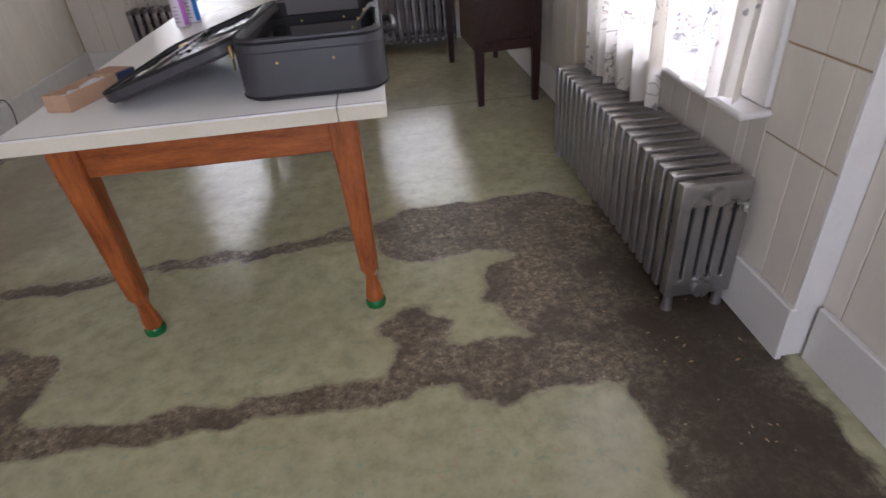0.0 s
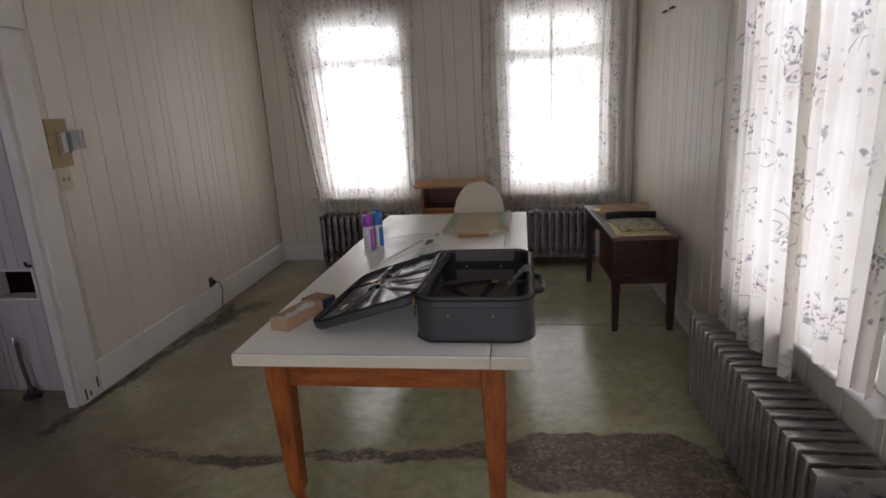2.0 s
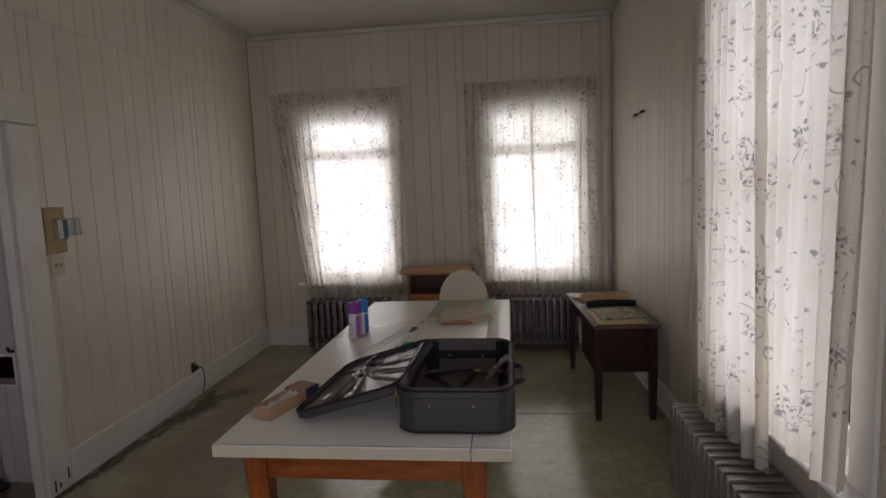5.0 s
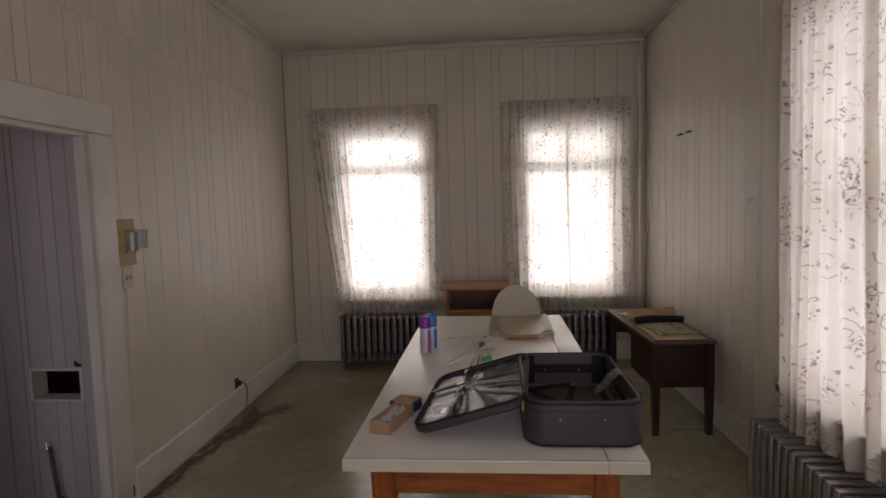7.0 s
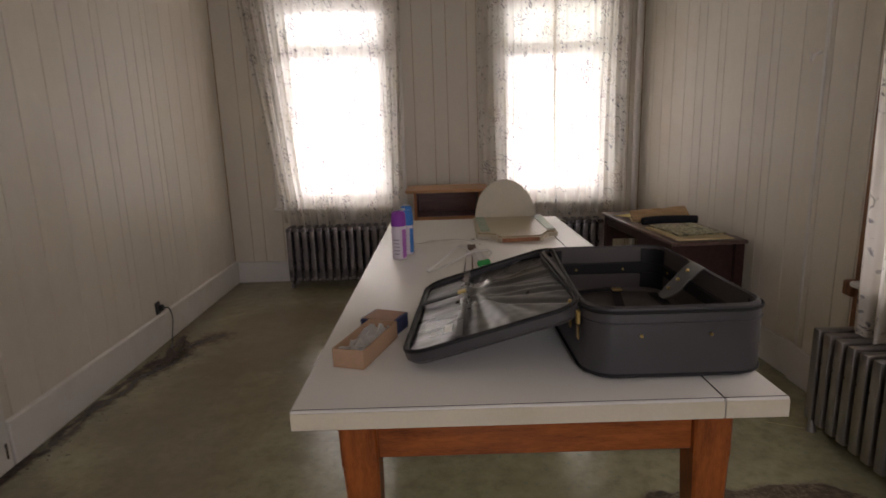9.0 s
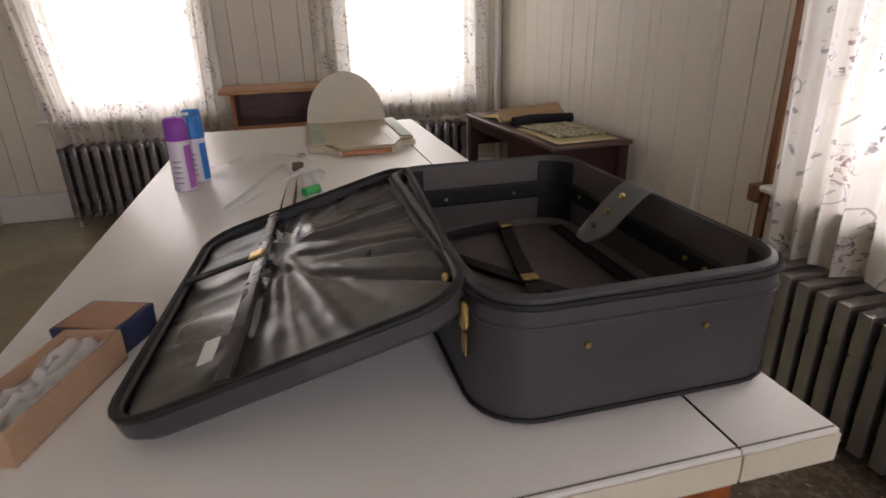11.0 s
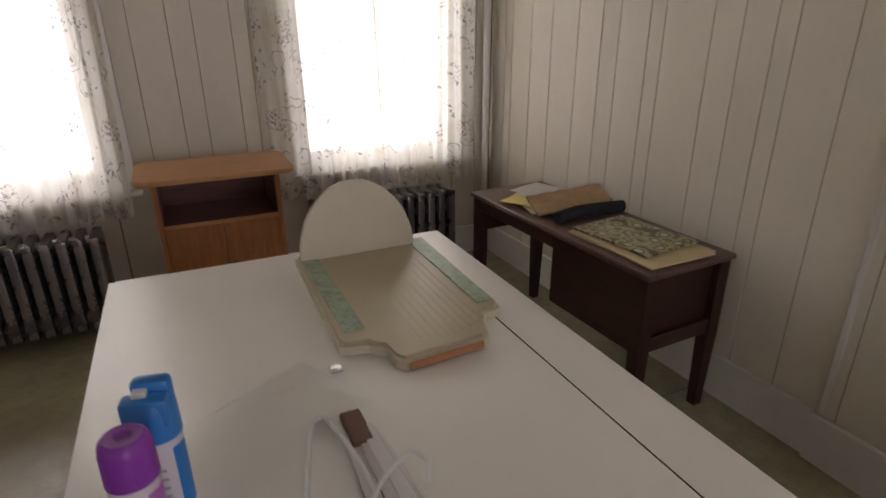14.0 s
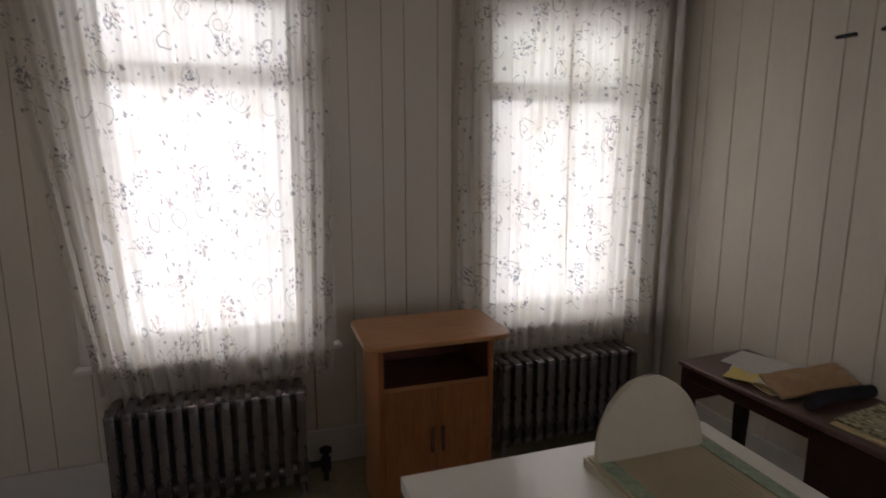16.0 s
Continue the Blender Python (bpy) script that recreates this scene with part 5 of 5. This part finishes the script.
part("back", bx(CX0 + 0.022, CX1 - 0.022, CY1 - 0.012, CY1, 0.05, CZ - 0.002), REDWOOD, cab, "reddish-brown inside", smooth=False)
part("shelf", bx(CX0 + 0.022, CX1 - 0.022, CY0 + 0.004, CY1 - 0.012, 0.635, 0.652, 0.002), REDWOOD, cab)
part("shelf_edge", bx(CX0 + 0.022, CX1 - 0.022, CY0, CY0 + 0.0035, 0.634, 0.653), HONEY, cab)
part("inner_face", bx(CX0 + 0.0225, CX0 + 0.026, CY0 + 0.005, CY1 - 0.013, 0.653, CZ - 0.003), REDWOOD, cab, smooth=False)
part("inner_face", bx(CX1 - 0.026, CX1 - 0.0225, CY0 + 0.005, CY1 - 0.013, 0.653, CZ - 0.003), REDWOOD, cab, smooth=False)
part("plinth", bx(CX0 + 0.022, CX1 - 0.022, CY0 + 0.03, CY0 + 0.05, 0.0, 0.07), HONEY, cab)
cm = (CX0 + CX1) / 2
for a, b, hx in ((CX0 + 0.0235, cm - 0.0015, cm - 0.025), (cm + 0.0015, CX1 - 0.0235, cm + 0.025)):
    d = part("door", bx(a, b, CY0 + 0.001, CY0 + 0.019, 0.072, 0.632, 0.002), HONEY_V, cab)
    part("handle", bx(hx - 0.008, hx + 0.008, CY0 - 0.018, CY0 + 0.001, 0.33, 0.45, 0.005, 2), BROWN_CARD, d, "dark upright wooden handle")

bm = bmesh.new()
tube(bm, arc([(-0.27, 6.20, 0.80), (-0.275, 6.18, 0.66), (-0.30, 6.16, 0.50), (-0.285, 6.14, 0.30), (-0.30, 6.12, 0.006), (-0.28, 6.0, 0.006)]), 0.005, 8)
single("electric_cable", bm, BLACK, "thin dark cable hanging down the wall beside the cabinet", "cable")

# ---- fittings on the walls ----
sw = thing("light_switch", (XL, 3.448, 1.47), "yellowed switch plate with its white cover hanging open", "switch")
bm = bmesh.new()
slab(bm, on_left, 3.357, 3.513, 1.346, 1.611, 0.001, 0.008, 0.002)
part("plate", bm, OLD_PLATE, sw, "yellowed bare plate")
bm = bmesh.new()
slab(bm, on_left, 3.420, 3.508, 1.418, 1.545, 0.008, 0.020, 0.003)
part("switch_body", bm, SILVER, sw, "dull metal switch body")
for u0, u1, m in ((3.424, 3.436, OLD_PLATE), (3.440, 3.452, WHITE_PLASTIC), (3.458, 3.470, WHITE_PLASTIC), (3.474, 3.506, TEAL)):
    bm = bmesh.new()
    slab(bm, on_left, u0, u1, 1.428, 1.535, 0.020, 0.030, 0.003)
    part("rocker", bm, m, sw, "blue-grey rocker" if m is TEAL else "")
bm = bmesh.new()
slab(bm, on_left, 3.514, 3.620, 1.438, 1.545, 0.012, 0.015, 0.001)
part("cover", bm, FROST, sw, "clear plastic cover standing open")
for r in ((3.512, 3.622, 1.545, 1.549), (3.512, 3.622, 1.434, 1.438), (3.620, 3.624, 1.438, 1.545), (3.585, 3.588, 1.44, 1.543)):
    bm = bmesh.new()
    slab(bm, on_left, *r, 0.009, 0.018, 0.001)
    part("cover_edge", bm, PAPERISH, sw)
# unpainted patch of wall; its raised plate and two small blocks are added
ol = thing("bare_wall_patch", (XL, 3.428, 1.28), "bare unpainted wall patch below the switch, built as a raised plate", "wall plate")
bm = bmesh.new()
slab(bm, on_left, 3.378, 3.478, 1.216, 1.341, 0.001, 0.007, 0.002)
part("plate", bm, CREAM, ol)
for u in (3.403, 3.438):
    bm = bmesh.new()
    slab(bm, on_left, u, u + 0.018, 1.266, 1.291, 0.007, 0.010, 0.001)
    part("patch_block", bm, OLD_PLATE, ol)
out = thing("power_outlet", (XL, 4.72, 0.26), "black wall outlet and plug with a cord hanging down", "outlet")
bm = bmesh.new()
slab(bm, on_left, 4.695, 4.750, 0.203, 0.285, 0.001, 0.012, 0.003)
part("plate", bm, BLACK, out)
bm = bmesh.new()
slab(bm, on_left, 4.705, 4.740, 0.225, 0.265, 0.012, 0.045, 0.006)
part("plug", bm, BLACK, out)
bm = bmesh.new()
tube(bm, arc([on_left(4.725, 0.245, 0.045), on_left(4.740, 0.235, 0.07), on_left(4.760, 0.16, 0.075), on_left(4.740, 0.06, 0.07), on_left(4.700, 0.008, 0.08), on_left(4.600, 0.006, 0.12)]), 0.004, 8)
part("cord", bm, BLACK, out)
for y in (5.225, 5.035):
    peg = thing("coat_hook", on_right(y, 2.148, 0), "short dark horizontal bar hook on the plank wall", "hook", "dark wall hooks")
    bm = bmesh.new()
    slab(bm, on_right, y - 0.046, y + 0.046, 2.140, 2.156, 0.016, 0.028, 0.004)
    part("bar", bm, BLACK, peg)
    for q in (-0.03, 0.03):
        bm = bmesh.new()
        slab(bm, on_right, y + q - 0.005, y + q + 0.005, 2.143, 2.153, 0.0005, 0.0165, 0.001)
        part("stem", bm, BLACK, peg)
hk = bmesh.new()
tube(hk, arc([(XR - 0.001, 3.97, 1.63), (XR - 0.03, 3.97, 1.62), (XR - 0.05, 3.97, 1.59), (XR - 0.045, 3.97, 1.625)]), 0.006, 8)
single("wall_hook", hk, TRIM, "white painted hook on the plank wall", "hook")

bm = bmesh.new()
box(bm, 0.13, 1.12, 4.413, 4.4165, 0.0, 0.001)
structure("floor_seam", bm, DIRT, "dark seam between two sheets of linoleum", "seam")
bm = bmesh.new()
box(bm, -0.11, 0.11, -0.0015, 0.0015, 0.0, 0.001, m=Matrix.Translation((0.90, 3.46, 0)) @ Matrix.Rotation(radians(-26), 4, 'Z'))
structure("floor_scratch", bm, YELLOWED, "pale scratch in the linoleum beside the radiator", "scratch")

# debris along the wall
rng = random.Random(4)
bm = bmesh.new()
for k in range(320):
    y = rng.uniform(3.3, 4.95) if rng.random() < 0.5 else rng.gauss(4.5, 0.22)
    x = XL + 0.03 + abs(rng.gauss(0, 0.11))
    s = rng.uniform(0.001, 0.004)
    m = Matrix.Translation((x, y, s * 0.35)) @ Matrix.Rotation(rng.uniform(0, 6), 4, 'Z')
    box(bm, -s, s, -s * rng.uniform(.4, 1), s * rng.uniform(.4, 1), -s * .35, s * .35, 0, m=m)
NY, NX = 150, 26
g = {}
for j in range(NY + 1):
    y = 3.0 + 1.9 * j / NY
    mid = XL + 0.045 + 0.11 * math.exp(-((y - 4.55) / 0.22) ** 2)
    wide = 0.022 + 0.07 * math.exp(-((y - 4.52) / 0.2) ** 2)
    for i in range(NX + 1):
        x = XL + 0.02 + 0.28 * i / NX
        h = 0.016 * math.exp(-((x - mid) / wide) ** 2) * (0.75 + 0.9 * noise.noise((x * 22, y * 12, 1.0))) + 0.004 * noise.noise((x * 70, y * 60, 5.0)) - 0.0055
        g[i, j] = (h, bm.verts.new((x, y, max(h, -0.002))))
for j in range(NY):
    for i in range(NX):
        q = (g[i, j], g[i + 1, j], g[i + 1, j + 1], g[i, j + 1])
        if max(k[0] for k in q) > 0:
            bm.faces.new([k[1] for k in q])
bmesh.ops.delete(bm, geom=[w for w in bm.verts if not w.link_faces], context='VERTS')
tagged(new("floor_debris", mesh_of("floor_debris", bm, DIRT)), "dark crumbs of dirt along the wall", "debris", kind="stuff")
bm = bmesh.new()
for k in range(150):
    x, y = rng.uniform(0.1, 1.12), rng.uniform(1.55, 3.0)
    s = rng.uniform(0.001, 0.0032)
    m = Matrix.Translation((x, y, s * 0.4 + 0.0005)) @ Matrix.Rotation(rng.uniform(0, 6), 4, 'Z')
    box(bm, -s * rng.uniform(1, 4), s, -s * .6, s * .6, -s * .4, s * .4, 0, m=m)
tagged(new("floor_chips", mesh_of("floor_chips", bm, CARD)), "pale chips of paint and felt on the worn floor", "debris", kind="stuff")


# ---- planks of the walls ----
WIDTHS = (0.185, 0.212, 0.170, 0.116, 0.177, 0.081, 0.233, 0.128, 0.127, 0.075, 0.189)


def plank(parent, place, r, material, gap=0.0018):
    a, b, z0, z1 = r
    if b - a < 0.012 or z1 - z0 < 0.01:
        return
    bm = bmesh.new()
    c = 0.002
    lo, hi = a + gap, b - gap
    rings = [[place(lo, z0, -0.0042), place(hi, z0, -0.0042), place(hi, z1, -0.0042), place(lo, z1, -0.0042)],
             [place(lo, z0, -c), place(hi, z0, -c), place(hi, z1, -c), place(lo, z1, -c)],
             [place(lo + c, z0, 0), place(hi - c, z0, 0), place(hi - c, z1, 0), place(lo + c, z1, 0)]]
    loft(bm, rings)
    under(new("plank", mesh_of("plank", bm, material)), parent)


def panel(parent, place, u0, u1, holes, start, material=PANEL, tiers=((0.0, 2.6588), (2.6612, HC)), flip=1, skip=3):
    for t, (z0, z1) in enumerate(tiers):
        u, k = u0, start + skip * t
        while u < u1 - 1e-6:
            w = WIDTHS[(flip * k) % len(WIDTHS)]
            v = min(u + w, u1)
            if u1 - v < 0.03:
                v = u1
            for r in cut((u, v, z0, z1), holes):
                plank(parent, place, r, material)
            u, k = v, k + 1


panel(wall_far, on_far, XL - 0.056, XR - 0.057, [WIN_1, WIN_2], 2, tiers=((0.0, 2.6596), (2.6604, HC)), skip=0)
panel(wall_right_far, on_right, 3.93, YF - 0.008, [], 0, tiers=((0.0, HC),), flip=-1)
panel(wall_bay, on_bay, 2.18, 3.92, [WIN_3], 5)
for a, b in ((1.88, 1.93), (1.93, 2.035), (2.035, 2.18)):
    for z0, z1 in ((0.0, 0.588), (0.594, 0.837), (0.843, 2.657), (2.663, HC)):
        plank(wall_bay, on_bay, (a, b, z0, z1), PANEL)
panel(wall_right_near, on_near, YN, 1.87, [], 4)
panel(wall_left, on_left, YN, YF - 0.008, [DOOR], 1)
panel(wall_hall, lambda u, z, d: (u, HY - d + 0.001, z), -4.89, XL - 0.056, [(-3.04, -2.73, 0.59, 0.78)], 3, HALL)
bm = bmesh.new()
box(bm, XB - 0.006, XR + 0.02, 3.905, 3.929, 0.0, HC - 0.06, 0.003)
structure("trim", bm, TRIM, "narrow cream corner board beside the window wall", "trim")
bm = bmesh.new()
box(bm, XB - 0.001, XN + 0.05, 1.870, 1.882, 0.0, HC - 0.06, 0.002)
structure("trim", bm, TRIM, "narrow cream corner board where the wall steps", "trim")
